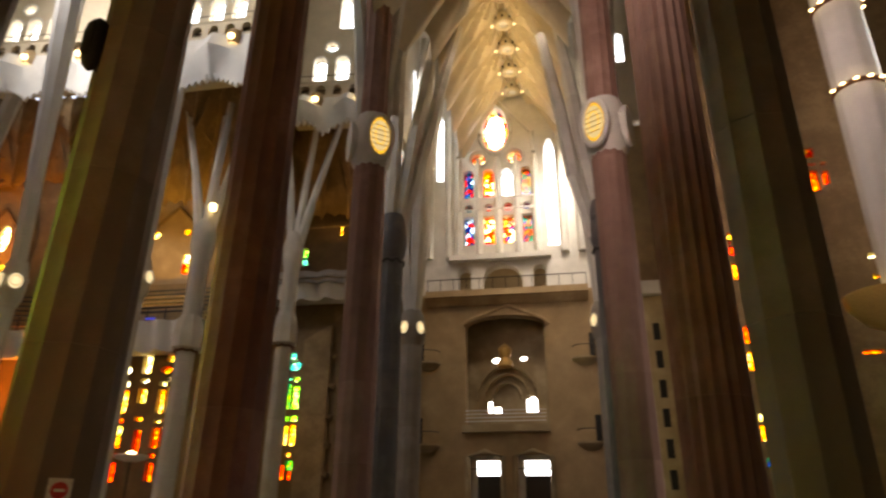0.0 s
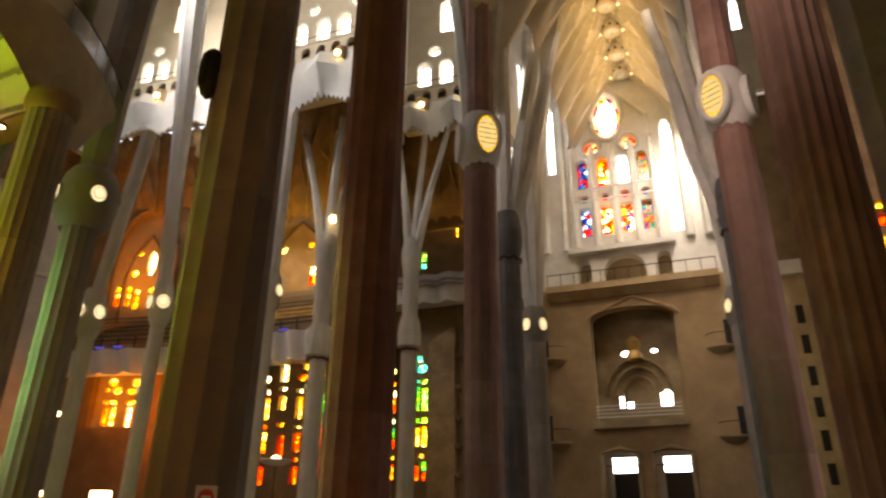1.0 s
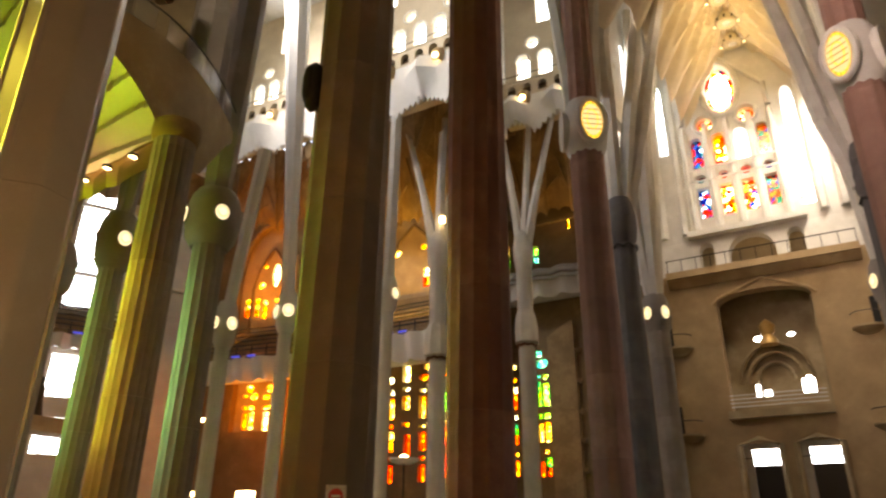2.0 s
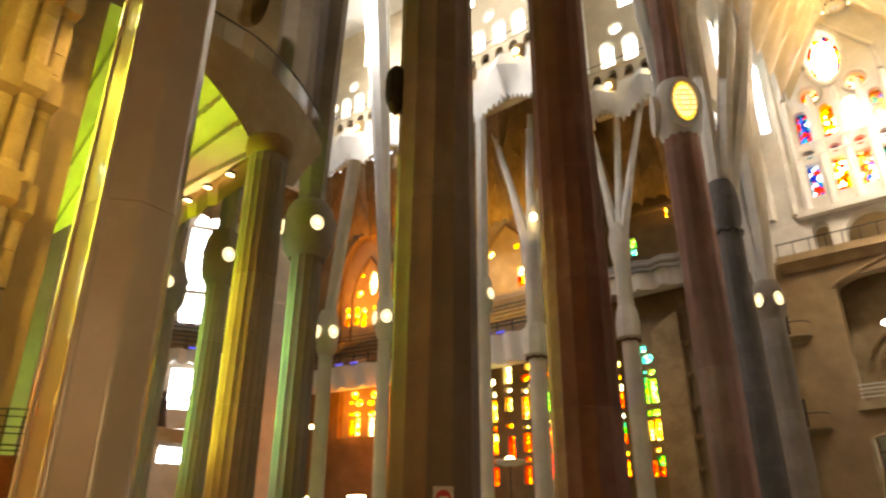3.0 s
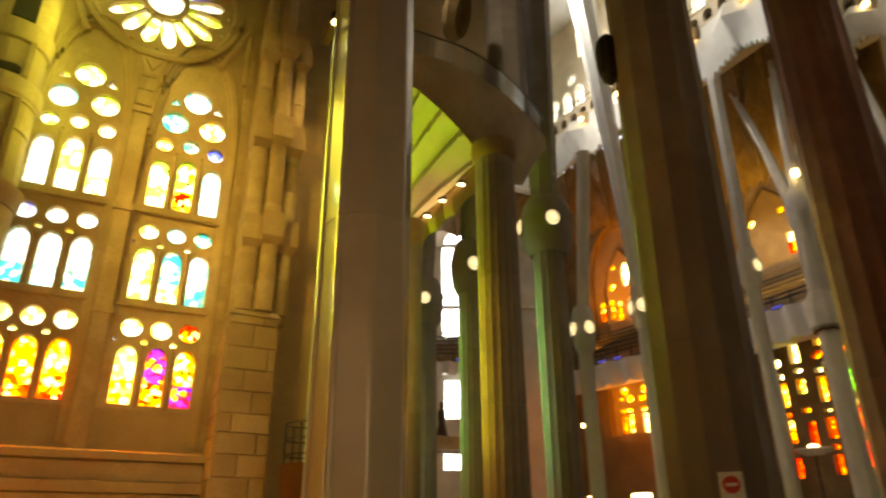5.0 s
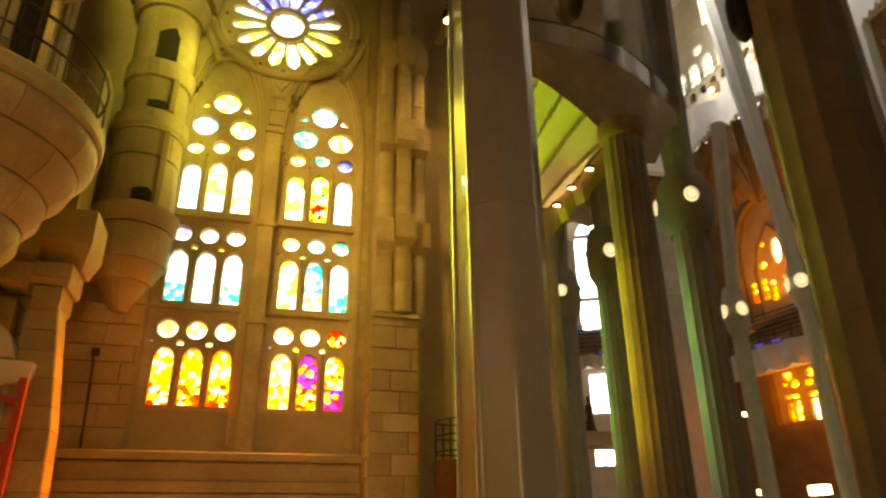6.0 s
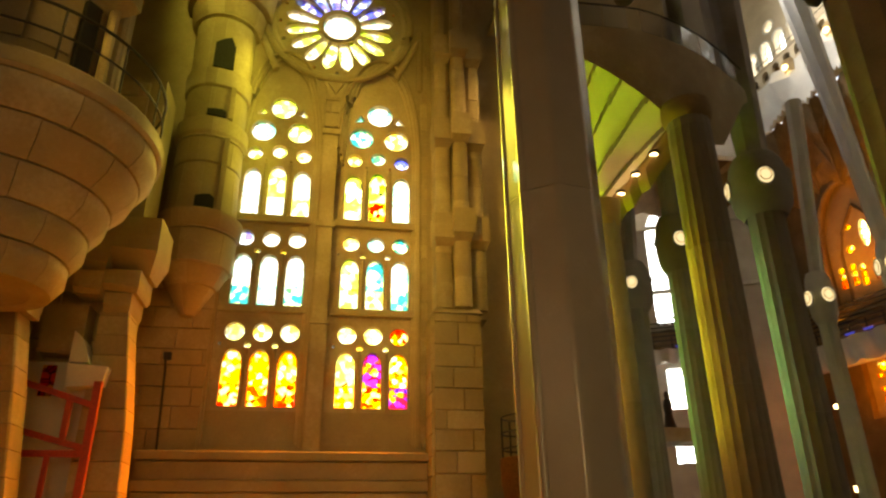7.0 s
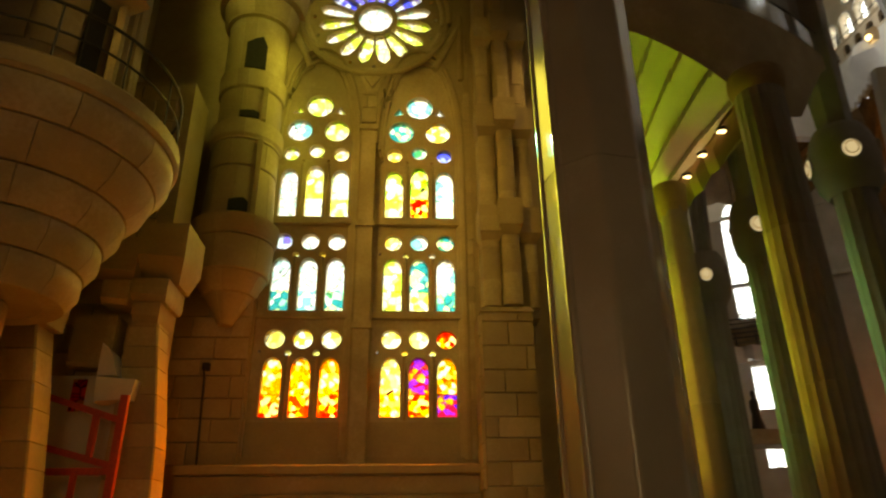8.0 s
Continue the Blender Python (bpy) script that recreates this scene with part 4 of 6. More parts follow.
def clerestory(name, p0, p1, rim, windows, rounds, uppers, tip, pitch, low, rise, top=54.0):
    """White bay: lancets over a little arcade, and a hanging toothed skirt that dips to low at tip and every pitch from it."""
    m = face(p0, p1)
    length = math.hypot(p1[0] - p0[0], p1[1] - p0[1])
    panes = [(lancet(u, rim + 0.95, rim + 4.1, 1.25, 6, 0.7), G_CLEAR) for u in windows]
    panes += [(circ(u, rim + 5.25, 0.52, 18, 1.1), G_CLEAR) for u in rounds]
    panes += [(lancet(u, rim + 7.3, rim + 11.0, 1.3, 6, 0.6), G_CLEAR) for u in uppers]
    wall = Shape().plate(rect(0, low + rise + 0.5, length, top), [p for p, _ in panes], -0.8, 0, m)
    structure(name, wall, CREAM, "cream plaster clerestory wall high in the apse")
    win = thing("window_" + name.split("_")[-1] + "_high", (0, 0, 0), "tall clear leaded clerestory windows", "window", "clerestory windows", "structure")
    glaze(win, m, panes, -0.5)
    backdrop(max(0.4, windows[0] - 3), rim, min(length - 0.4, windows[-1] + 3), top - 1, -2.4, m, "bright daylight outside the window")
    for u in windows:
        part("window_hood", Shape().tube([m @ Vector((x, y, 0.02)) for x, y in lancet(u, rim + 0.9, rim + 4.2, 1.45, 6, 0.75)[1:]], 0.08, 6), WHITE, win)
        for v in (rim + 1.7, rim + 2.5, rim + 3.3):
            part("glazing_bar", Shape().box(u - 0.62, v - 0.025, -0.46, u + 0.62, v + 0.025, -0.42, m), IRON, win)
    for u in rounds:
        part("window_hood", Shape().tube([m @ Vector((x, y, 0.02)) for x, y in circ(u, rim + 5.25, 0.64, 18, 1.1) + [(u + 0.704, rim + 5.25)]], 0.08, 6), WHITE, win)
    # dark strip added behind the arcade so that its arches read as shaded
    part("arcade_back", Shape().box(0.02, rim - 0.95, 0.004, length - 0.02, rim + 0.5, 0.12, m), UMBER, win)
    band = thing("triforium_band", (0, 0, 0), "white ledge with a row of little arches", "ledge", "", "structure")
    us = [0.85 + i * 1.42 for i in range(int((length - 1.0) / 1.42) + 1)]
    arcade = [lancet(u, rim - 0.72, rim + 0.28, 0.82, 6, 0.45) for u in us]
    part("arcade", Shape().plate(rect(0, rim - 0.95, length, rim + 0.5), arcade, 0.7, 1.0, m), CREAM, band)
    part("shelf", Shape().loft([[(0, rim + 0.5, -0.02), (length, rim + 0.5, -0.02), (length, rim + 0.5, 1.02), (0, rim + 0.5, 1.02)], [(0, rim + 0.66, -0.02), (length, rim + 0.66, -0.02), (length, rim + 0.66, 1.16), (0, rim + 0.66, 1.16)]], m, False), CREAM, band)
    part("rail", Shape().tube([m @ Vector((0, rim + 1.3, 1.0)), m @ Vector((length, rim + 1.3, 1.0))], 0.035, 8), IRON, band)
    u = (tip - 0.9) % pitch
    while u < length:
        part("bowl_lamp", Shape().lathe([(0.01, -0.3), (0.26, -0.2), (0.34, 0.05), (0.22, 0.26), (0.01, 0.32)], 12, m @ Matrix.Translation((u, rim - 1.45, 1.45)) @ Matrix.Scale(0.8, 4)), SPOT, band, "small warm lamp under the arcade")
        part("lamp_niche", Shape().lathe([(0.5, -0.75), (0.62, -0.1), (0.56, 0.5), (0.1, 0.85)], 14, m @ Matrix.Translation((u, rim - 1.2, 0.9)) @ pose(0, 0, 0, -90, 0, 0)), OCHRE, band)
        u += pitch
    # hanging folds with facets between the tips, cut in teeth along the foot
    s = Shape()
    n = int(length / 0.23)
    rows = [[] for _ in range(7)]
    for i in range(n + 1):
        u = length * i / n
        ph = ((u - tip) / pitch) % 1.0
        arch = 1.0 - abs(2 * ph - 1) ** 1.6
        foot = low + rise * arch
        tooth = 0.46 * (i % 2)
        for j, g in enumerate((0.0, 0.15, 0.35, 0.6, 0.85, 1.0)):
            kite = max(0.0, 1.0 - abs(ph - 0.5) / 0.45 - abs(g - 0.36) / 0.7)
            out = 0.98 + 1.3 * kite + 0.5 * abs(2 * ph - 1) * g - 0.3 * g
            rows[j].append((u, rim - 0.96 + (foot - rim + 0.96) * g + (tooth if j == 5 else 0.0), out))
        rows[6].append((u, foot + tooth + 0.1, rows[5][-1][2] - 0.3))
    k = n + 1
    s.add([p for r in rows for p in r], [(j * k + i, j * k + i + 1, (j + 1) * k + i + 1, (j + 1) * k + i) for j in range(6) for i in range(n)], m)
    part("toothed_skirt", s, WHITE, band, "white toothed plaster skirt")


clerestory("wall_clerestory_1", (-18, 47.3), (-8.5, 48.0), 37.75, (1.68, 3.72), (2.65,), (3.8, 5.4), -0.9, 3.8, 32.6, 1.6)
clerestory("wall_clerestory_2", (-30.5, 40.9), (-16.8, 40.9), 39.6, (3.0, 5.15, 7.35, 9.35, 11.5), (6.3, 10.5), (4.1, 8.4), 5.9, 4.9, 33.3, 1.2)
clerestory("wall_clerestory_3", (-47, 41.6), (-34, 42.5), 41.1, (1.6, 3.4, 5.25, 7.2), (4.4, 8.3), (6.3, 7.9), 2.6, 4.9, 35.2, 1.3)
structure("wall_clerestory_4", Shape().plate(rect(0, 33.5, 6.5, 54), [], -0.8, 0, face((-16.8, 40.9), (-18, 47.3))), WHITE, "white plaster wall between clerestory bays")
structure("wall_clerestory_5", Shape().plate(rect(0, 34.5, 3.85, 54), [], -0.8, 0, face((-34, 42.5), (-30.5, 40.9))), WHITE, "white plaster wall between clerestory bays")
structure("wall_clerestory_6", Shape().plate(rect(0, 34.5, 33.5, 54), [], -0.8, 0, face((-48, 8), (-47, 41.6))), WHITE, "white plaster wall between clerestory bays")

# ceiling of the passage round the apse
vp = Shape()
inner = [(-8.5, 48), (-18, 47.3), (-16.8, 40.9), (-30.5, 40.9), (-34, 42.7), (-47, 41.5), (-48, 8)]
outer = [(-8.5, 58.7), (-24.7, 58.7), (-24.7, 53.2), (-37.3, 53.2), (-37.3, 48.9), (-52.3, 46.2), (-57.5, 10)]
rows = []
for j in range(13):
    f = j / 12
    row = []
    for (a, b), (c, d) in zip(zip(inner, inner[1:]), zip(outer, outer[1:])):
        for i in range(24):
            g = i / 24
            p = Vector(a).lerp(Vector(b), g).lerp(Vector(c).lerp(Vector(d), g), f)
            star = abs((i / 8) % 1.0 - 0.5) * 2
            z = 36.2 - 5.0 * f + 2.0 * star * math.sin(math.pi * f) - 1.3 * (1 - star) * abs(math.sin(2 * math.pi * f)) + (0.5 if (i + j) % 2 else 0)
            row.append((p.x, p.y, z))
    rows.append(row)
k = len(rows[0])
vp.add([p for r in rows for p in r], [(j * k + i, j * k + i + 1, (j + 1) * k + i + 1, (j + 1) * k + i) for j in range(12) for i in range(k - 1)])
# ribs that run down the folds of the vault
rib = Shape()
for i in range(0, k, 4):
    rib.tube([Vector(rows[j][i]) + Vector((0, 0, -0.1)) for j in range(0, 13, 2)], 0.13, 6)
for i in range(2, k - 4, 4):
    for j, d in ((2, 2), (6, -2), (8, 2)):
        rib.tube([Vector(rows[j][i]) + Vector((0, 0, -0.1)), Vector(rows[j + 2][i + d]) + Vector((0, 0, -0.1))], 0.09, 5)
vp.add(rib.v, rib.f)
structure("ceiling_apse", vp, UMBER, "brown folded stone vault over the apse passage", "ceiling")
structure("roof_apse", Shape().box(-62, 6, 53.6, -14, 60, 54.2), WHITE, "white plaster ceiling over the apse", "ceiling")

# ---- far transept front ----
FY = 59.7
far = Matrix.Translation((-1.2, 0, 1.1)) @ face((0, FY), (1, FY))


def far_front():
    lights = []
    cols = [(-3.45, 1.0, G_COBALT), (-1.5, 1.05, G_MIXED), (0.35, 1.1, G_MIXED), (2.2, 1.0, G_SEA)]
    for u, w, m in cols:
        lights.append((rect(u - w / 2, 26.8, u + w / 2, 29.8), m))
        lights.append((circ(u, 30.7, 0.42, 14), m))
        lights.append((lancet(u, 31.8, 35.0, w, 5, 0.5), G_CLEAR if -1 < u < 1 else m))
    lights.append((circ(-2.45, 36.2, 0.7, 20), G_MIXED))
    lights.append((circ(1.15, 36.2, 0.7, 20), G_MIXED))
    # two clear lancets added as bright strips: glare at right, aisle daylight at left
    lights.append((lancet(4.6, 26.3, 38.0, 1.0, 6, 1.2), G_CLEAR))
    lights.append((lancet(-6.4, 34.0, 42.0, 0.8, 6, 1.2), G_CLEAR))
    oval = circ(-0.7, 39.5, 2.55, 28, 0.5)
    niche = lancet(-0.25, 9.9, 19.7, 7.1, 8, 1.0)
    doors = [rect(-3.5, -1.1, -1.0, 7.5), rect(0.5, -1.1, 3.1, 7.5)]
    arches = [lancet(-0.35, 22.0, 24.7, 3.7, 8, 1.7), lancet(-3.9, 22.0, 24.5, 1.2, 6, 0.6), lancet(3.1, 22.0, 24.5, 1.2, 6, 0.6)]
    structure("wall_far", Shape().plate(rect(-16, -1.2, 18, 21.9), [niche, *doors], -1.2, 0, far), OCHRE, "far transept front of honey sandstone")
    structure("wall_far_band", Shape().plate(rect(-16, 21.9, 8.8, 24.9), arches, -1.2, 0, far), PALE, "pale gallery wall pierced by dark arches")
    structure("wall_far_upper", Shape().plate(rect(-9, 24.9, 8.8, 53), [p for p, _ in lights] + [oval], -1.2, 0, far), PALE, "pale upper wall round the far window")
    # side walls take the darker brown to stand for the dim aisles
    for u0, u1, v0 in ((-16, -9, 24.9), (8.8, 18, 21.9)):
        structure("wall_far_side", Shape().plate(rect(u0, v0, u1, 53), [], -1.2, -0.02, far), UMBER, "wall beside the far window, coloured brown for its shadow")
    win = thing("window_far", (0, 0, 0), "tall bright stained window of four lights under an oval", "window", "", "structure")
    glaze(win, far, lights, -0.6)
    ring = [circ(-0.7, 39.5, 2.55, 28, 0.5), circ(-0.7, 39.5, 1.95, 28, 0.48)]
    for i in range(28):
        quad = [ring[0][i], ring[0][(i + 1) % 28], ring[1][(i + 1) % 28], ring[1][i]]
        part("pane", Shape().plate(quad, [], -0.6, -0.57, far), G_MIXED, win)
    part("pane", Shape().plate(ring[1], [], -0.6, -0.57, far), G_CLEAR, win, "clear centre pane of the oval")
    for u in (-4.4, -2.48, -0.58, 1.28, 3.1):
        part("mullion", Shape().loft([[(u - 0.34, v, 0), (u - 0.1, v, 0.7), (u + 0.1, v, 0.7), (u + 0.34, v, 0)] for v in (25.6, 35.4, 35.9)][:2] + [[(u - 0.2, 36.3, 0), (u - 0.05, 36.3, 0.2), (u + 0.05, 36.3, 0.2), (u + 0.2, 36.3, 0)]], far, False), PALE, win)
    for loop, r in ((circ(-0.7, 39.5, 2.8, 32, 0.56), 0.26), (circ(-2.45, 36.2, 0.95, 20), 0.17), (circ(1.15, 36.2, 0.95, 20), 0.17)):
        part("ring_moulding", Shape().tube([far @ Vector((u, v, 0.1)) for u, v in loop + loop[:1]], r, 8), PALE, win)
    for v in (30.15, 31.35):
        part("transom", Shape().box(-4.3, v - 0.08, 0.71, 3.0, v + 0.08, 0.8, far), PALE, win)
    backdrop(-8, 25.9, 8, 44, -2.6, far, "bright daylight outside the window")
    # added box that keeps the backdrop's glow out of the gallery arches
    structure("gallery_passage", Shape().box(-8, 20.5, -2.75, 8, 26.0, -2.65, far).box(-8, 25.7, -2.64, 8, 25.85, -1.21, far).box(-8, 20.5, -2.64, 8, 20.9, -1.21, far), SAND, "sandstone box added behind the gallery arches to block the backdrop", "passage")
    backdrop(-4.2, 4.9, 4, 9, -2.6, far, "bright daylight outside the doors")
    for u, w, top in ((-5.3, 0.42, 41.5), (-7.4, 0.5, 44), (5.6, 0.4, 43), (7.2, 0.5, 44)):
        structure("wall_shaft", Shape().loft([[(u - w * s, v, 0), (u - w * s * 0.5, v, 0.55 * s), (u + w * s * 0.5, v, 0.55 * s), (u + w * s, v, 0)] for v, s in ((25.5, 1.0), (35, 0.85), (top, 0.6))], far, False), PALE, "slender stone shaft on the far wall", "trim")
    gb = [far @ Vector(p) for p in ((-4.5, 36.5, 0.15), (-4.4, 38.8, 0.15), (-0.7, 43.4, 0.2), (3.0, 38.8, 0.15), (3.1, 36.5, 0.15))]
    structure("window_gable", Shape().tube(gb, 0.24, 8), PALE, "pale gabled moulding over the oval light", "trim")
    # gallery with its rail
    gal = thing("far_gallery", (0, 0, 0), "pale stone gallery with a slim glass and metal rail", "balcony", "", "structure")
    part("deck", Shape().box(-7.4, 21.3, 0, 7.3, 21.9, 1.1, far), OCHRE, gal)
    part("cornice", Shape().loft([[(-7.4, 20.7, 0), (7.3, 20.7, 0), (7.3, 20.7, 0.25), (-7.4, 20.7, 0.25)], [(-7.4, 21.29, 0), (7.3, 21.29, 0), (7.3, 21.29, 0.95), (-7.4, 21.29, 0.95)]], far, False), OCHRE, gal)
    part("ledge", Shape().box(-5.2, 25.0, 0, 4.2, 25.5, 0.8, far), PALE, gal)
    part("rail", Shape().tube([far @ Vector((-7.3, 23.0, 1.0)), far @ Vector((7.2, 23.0, 1.0))], 0.05, 8), IRON, gal)
    for i in range(13):
        u = -7.2 + i * 1.2
        part("post", Shape().box(u - 0.03, 21.9, 0.97, u + 0.03, 23.0, 1.03, far), IRON, gal)
    # niche wall behind, with its tribune and inner doors
    back = Shape().plate(rect(-4.4, 9.0, 3.6, 21.4), [circ(-1.35, 16.3, 0.27, 16, 1.5), circ(1.15, 16.4, 0.2, 16, 1.5), lancet(1.75, 11.5, 12.9, 0.95, 6, 0.4), rect(-2.2, 11.5, -1.85, 12.5), rect(-1.6, 11.4, -1.05, 12.0)], -3.4, -3.2, far)
    structure("wall_niche", back, SAND, "shadowed sandstone niche wall over the doors")
    backdrop(-4, 10, 3.4, 18, -4.6, far, "bright daylight behind the niche")
    tun = Shape()
    tun.box(-4.5, 9.0, -3.2, -4.12, 21.4, -1.2, far).box(3.12, 9.0, -3.2, 3.5, 21.4, -1.2, far).box(-4.5, 21.15, -3.2, 3.5, 21.5, -1.2, far)
    structure("niche_sides", tun, SAND, "deep sandstone sides of the niche")
    # unseen panels round the niche backdrop, added against light leaks
    shade = Shape().box(-4.7, 8.8, -4.9, -4.5, 21.6, -3.2, far).box(3.6, 8.8, -4.9, 3.8, 21.6, -3.2, far).box(-4.7, 21.5, -4.9, 3.8, 21.7, -3.2, far).box(-4.7, 8.8, -4.9, 3.8, 9.0, -3.2, far)
    structure("niche_back_sides", shade, CONC, "unseen box round the niche backdrop that stops light leaking")
    trib = thing("tribune", (0, 0, 0), "stone tribune with arches and a white rail", "balcony", "", "structure")
    part("deck", Shape().box(-4.1, 9.3, -3.2, 3.3, 9.9, 0.5, far), SAND, trib)
    for r in (1.3, 2.0, 2.7):
        pts = [far @ Vector((-0.45 + r * math.cos(a), 12.6 + r * 1.15 * math.sin(a), -2.9)) for i in range(15) for a in (math.pi * i / 14,)]
        part("arch_rib", Shape().tube(pts, 0.16, 8), SAND, trib)
    for v in (10.2, 10.5, 10.8, 11.1):
        part("rail", Shape().tube([far @ Vector((-3.8, v, 0.3)), far @ Vector((3.0, v, 0.3))], 0.05, 6), WHITE, trib)
    fig = thing("statue", far @ Matrix.Translation((-0.45, 15.2, -1.6)), "gilded statue hanging under a canopy in the niche", "statue")
    part("figure", Shape().lathe([(0.1, 0), (0.72, 0.1), (0.68, 0.5), (0.4, 0.9), (0.6, 1.35), (0.62, 1.7), (0.4, 2.0), (0.2, 2.15), (0.02, 2.3)], 14, pose(0, 0, 0, -90, 0, 0)), GOLD, fig)
    # gable moulding over the niche
    gm = [far @ Vector(p) for p in ((-4.1, 18.8, 0.04), (-3.5, 19.3, 0.05), (0.0, 20.6, 0.05), (3.2, 19.2, 0.05), (3.7, 18.7, 0.04))]
    structure("niche_moulding", Shape().tube(gm, 0.17, 8), OCHRE, "pale gabled moulding over the niche", "trim")
    for i, (u0, u1) in enumerate(((-3.5, -1.0), (0.5, 3.1))):
        d = thing("door_%d" % (i + 1), (0, 0, 0), "bronze church door with a bright fanlight", "door", "", "structure")
        part("leaf", Shape().box(u0, -1.1, -0.9, u1, 5.6, -0.75, far), BRONZE, d)
        part("transom", Shape().box(u0, 5.6, -0.95, u1, 5.85, -0.7, far), BRONZE, d)
        part("pane", Shape().box(u0 + 0.55, 5.85, -0.88, u1, 7.02, -0.84, far), G_CLEAR, d)
        part("frame", Shape().box(u0, -1.1, -0.7, u0 + 0.55, 7.5, -0.5, far).box(u0 + 0.55, 7.03, -0.7, u1, 7.5, -0.5, far), PALE, d)
        part("glazing_bar", Shape().box(u0, 6.35, -0.45, u1, 6.42, -0.4, far), IRON, d)
        part("hood", Shape().tube([far @ Vector((u0 - 0.25, -1.1, 0.1)), far @ Vector((u0 - 0.25, 7.3, 0.1)), far @ Vector(((u0 + u1) / 2, 7.8, 0.1)), far @ Vector((u1 + 0.25, 7.3, 0.1)), far @ Vector((u1 + 0.25, -1.1, 0.1))], 0.18, 8), SAND, d)
    # little side balconies and dark slits
    for s in (-1, 1):
        for z in (15.3, 8.2):
            b = thing("side_balcony", far @ Matrix.Translation((-0.3 + s * 6.9, z, 0)), "small stone balcony with iron rail beside the niche", "balcony", "side balconies")
            part("slab", Shape().lathe([(0.02, -0.5), (0.5, -0.45), (1.1, 0), (1.1, 0.15), (0.02, 0.15)], 16, pose(0, 0, 0, -90, 0, 0)), SAND, b)
            part("rail", Shape().tube([(1.05 * math.cos(a), 1.15, 1.05 * math.sin(a)) for i in range(13) for a in (math.pi * i / 12,)], 0.04, 6), IRON, b)
            part("opening", Shape().box(-0.95 if s < 0 else 0.45, 0.25, 0.01, -0.45 if s < 0 else 0.95, 2.4, 0.06), VOID, b)


far_front()

# ---- transept vault ----
vt = Shape()
rows = []
NX, NY = 73, 301
for j in range(NY):
    y = 1.0 + j * 58.6 / (NY - 1)
    off = ((y - 44.9) / 3.45 + 0.5) % 1.0 - 0.5
    bay = 1.0 - 2.0 * abs(off)
    far_part = min(1.0, max(0.0, (y - 38.0) / 4.0))
    row = []
    for i in range(NX):
        f = i / (NX - 1) * 2 - 1
        a = abs(f)
        half = 7.8 - 2.5 * far_part
        z = 35.5 + 3.0 * far_part + (9.6 - 3.0 * far_part) * (1 - a ** 1.35) - 3.2 * (1 - bay) * a * (1 - 0.4 * a) + 0.9 * max(0.0, 0.5 - abs(a - 0.55)) * bay
        ang = math.atan2(off * 3.45, f * half)
        dist = math.hypot(off * 3.45, f * half)
        star = abs((ang / math.pi * 8) % 1.0 - 0.5) * 2
        z += far_part * 1.15 * (star - 0.5) * min(1.0, dist / 2.0) * (1 - 0.6 * a)
        row.append((f * half + 0.1, y, z))
    rows.append(row)
vt.add([p for r in rows for p in r], [(j * NX + i, j * NX + i + 1, (j + 1) * NX + i + 1, (j + 1) * NX + i) for j in range(NY - 1) for i in range(NX - 1)])
structure("ceiling_transept", vt, CREAM, "golden stone vault with star shaped folds", "ceiling")
for y in (44.9, 48.4, 51.8, 55.2, 58.4):
    b = thing("vault_boss", (0.1, y, 44.6), "round vault boss ringed by dark slots", "vault boss", "vault bosses")
    part("ring", Shape().lathe([(0.38, -0.5), (0.62, -0.62), (0.8, -0.5), (0.84, -0.2), (0.75, 0.5)], 24), CREAM, b)
    part("plug", Shape().lathe([(0.02, -0.32), (0.34, -0.32), (0.38, -0.5)], 20), WHITE, b)
    for k in range(8):
        part("slot", Shape().box(-0.09, 0.855, -0.32, 0.09, 0.875, -0.02, pose(0, 0, 0, 0, 0, 45 * k)), VOID, b)
    for a in (0, 180):
        part("lamp", Shape().lathe([(0.02, -0.1), (0.05, -0.07), (0.055, 0.0)], 10, pose(1.0 * math.cos(radians(a)), 1.0 * math.sin(radians(a)), -0.5)), SPOT, b)
structure("roof_transept", Shape().box(-14, -4, 53.6, 34, 66, 54.2), WHITE, "white plaster ceiling above the vault", "ceiling")

# walls over the aisles of the transept
for i, (p0, p1, panes, back) in enumerate((
    ((-8.2, 38), (-8.2, 60), [(lancet(17.6, 33.5, 45, 2.0, 6, 1.2), G_CLEAR), (lancet(12.2, 35, 41.5, 1.3, 6, 0.8), G_CLEAR)], (9.5, 20.5)),
    ((8.4, 60), (8.4, 47.5), [], None),
    ((8.4, 47), (15.6, 47), [(lancet(1.15, 37.7, 40.6, 0.75, 6, 0.4), G_CLEAR), (lancet(2.6, 37.7, 40.6, 0.75, 6, 0.4), G_CLEAR)], (0.4, 4.0)),
)):
    m = face(p0, p1)
    length = math.hypot(p1[0] - p0[0], p1[1] - p0[1])
    structure("wall_aisle_%d" % (i + 1), Shape().plate(rect(0, 32, length, 50), [p for p, _ in panes], -0.5, 0, m), WHITE, "white upper wall of the transept aisle")
    if panes:
        win = thing("window_aisle_%d" % (i + 1), (0, 0, 0), "row of tall clear high windows", "window", "", "structure")
        glaze(win, m, panes, -0.3)
        for p, _ in panes:
            us, vs = [u for u, _ in p], [v for _, v in p]
            for k in (0.25, 0.5, 0.75):
                part("glazing_bar", Shape().box(min(us), vs[0] + (max(vs) - vs[0]) * k, -0.26, max(us), vs[0] + (max(vs) - vs[0]) * k + 0.06, -0.22, m), IRON, win)
        backdrop(back[0], 33, back[1], 46.5, -1.6, m, "bright daylight outside the window")

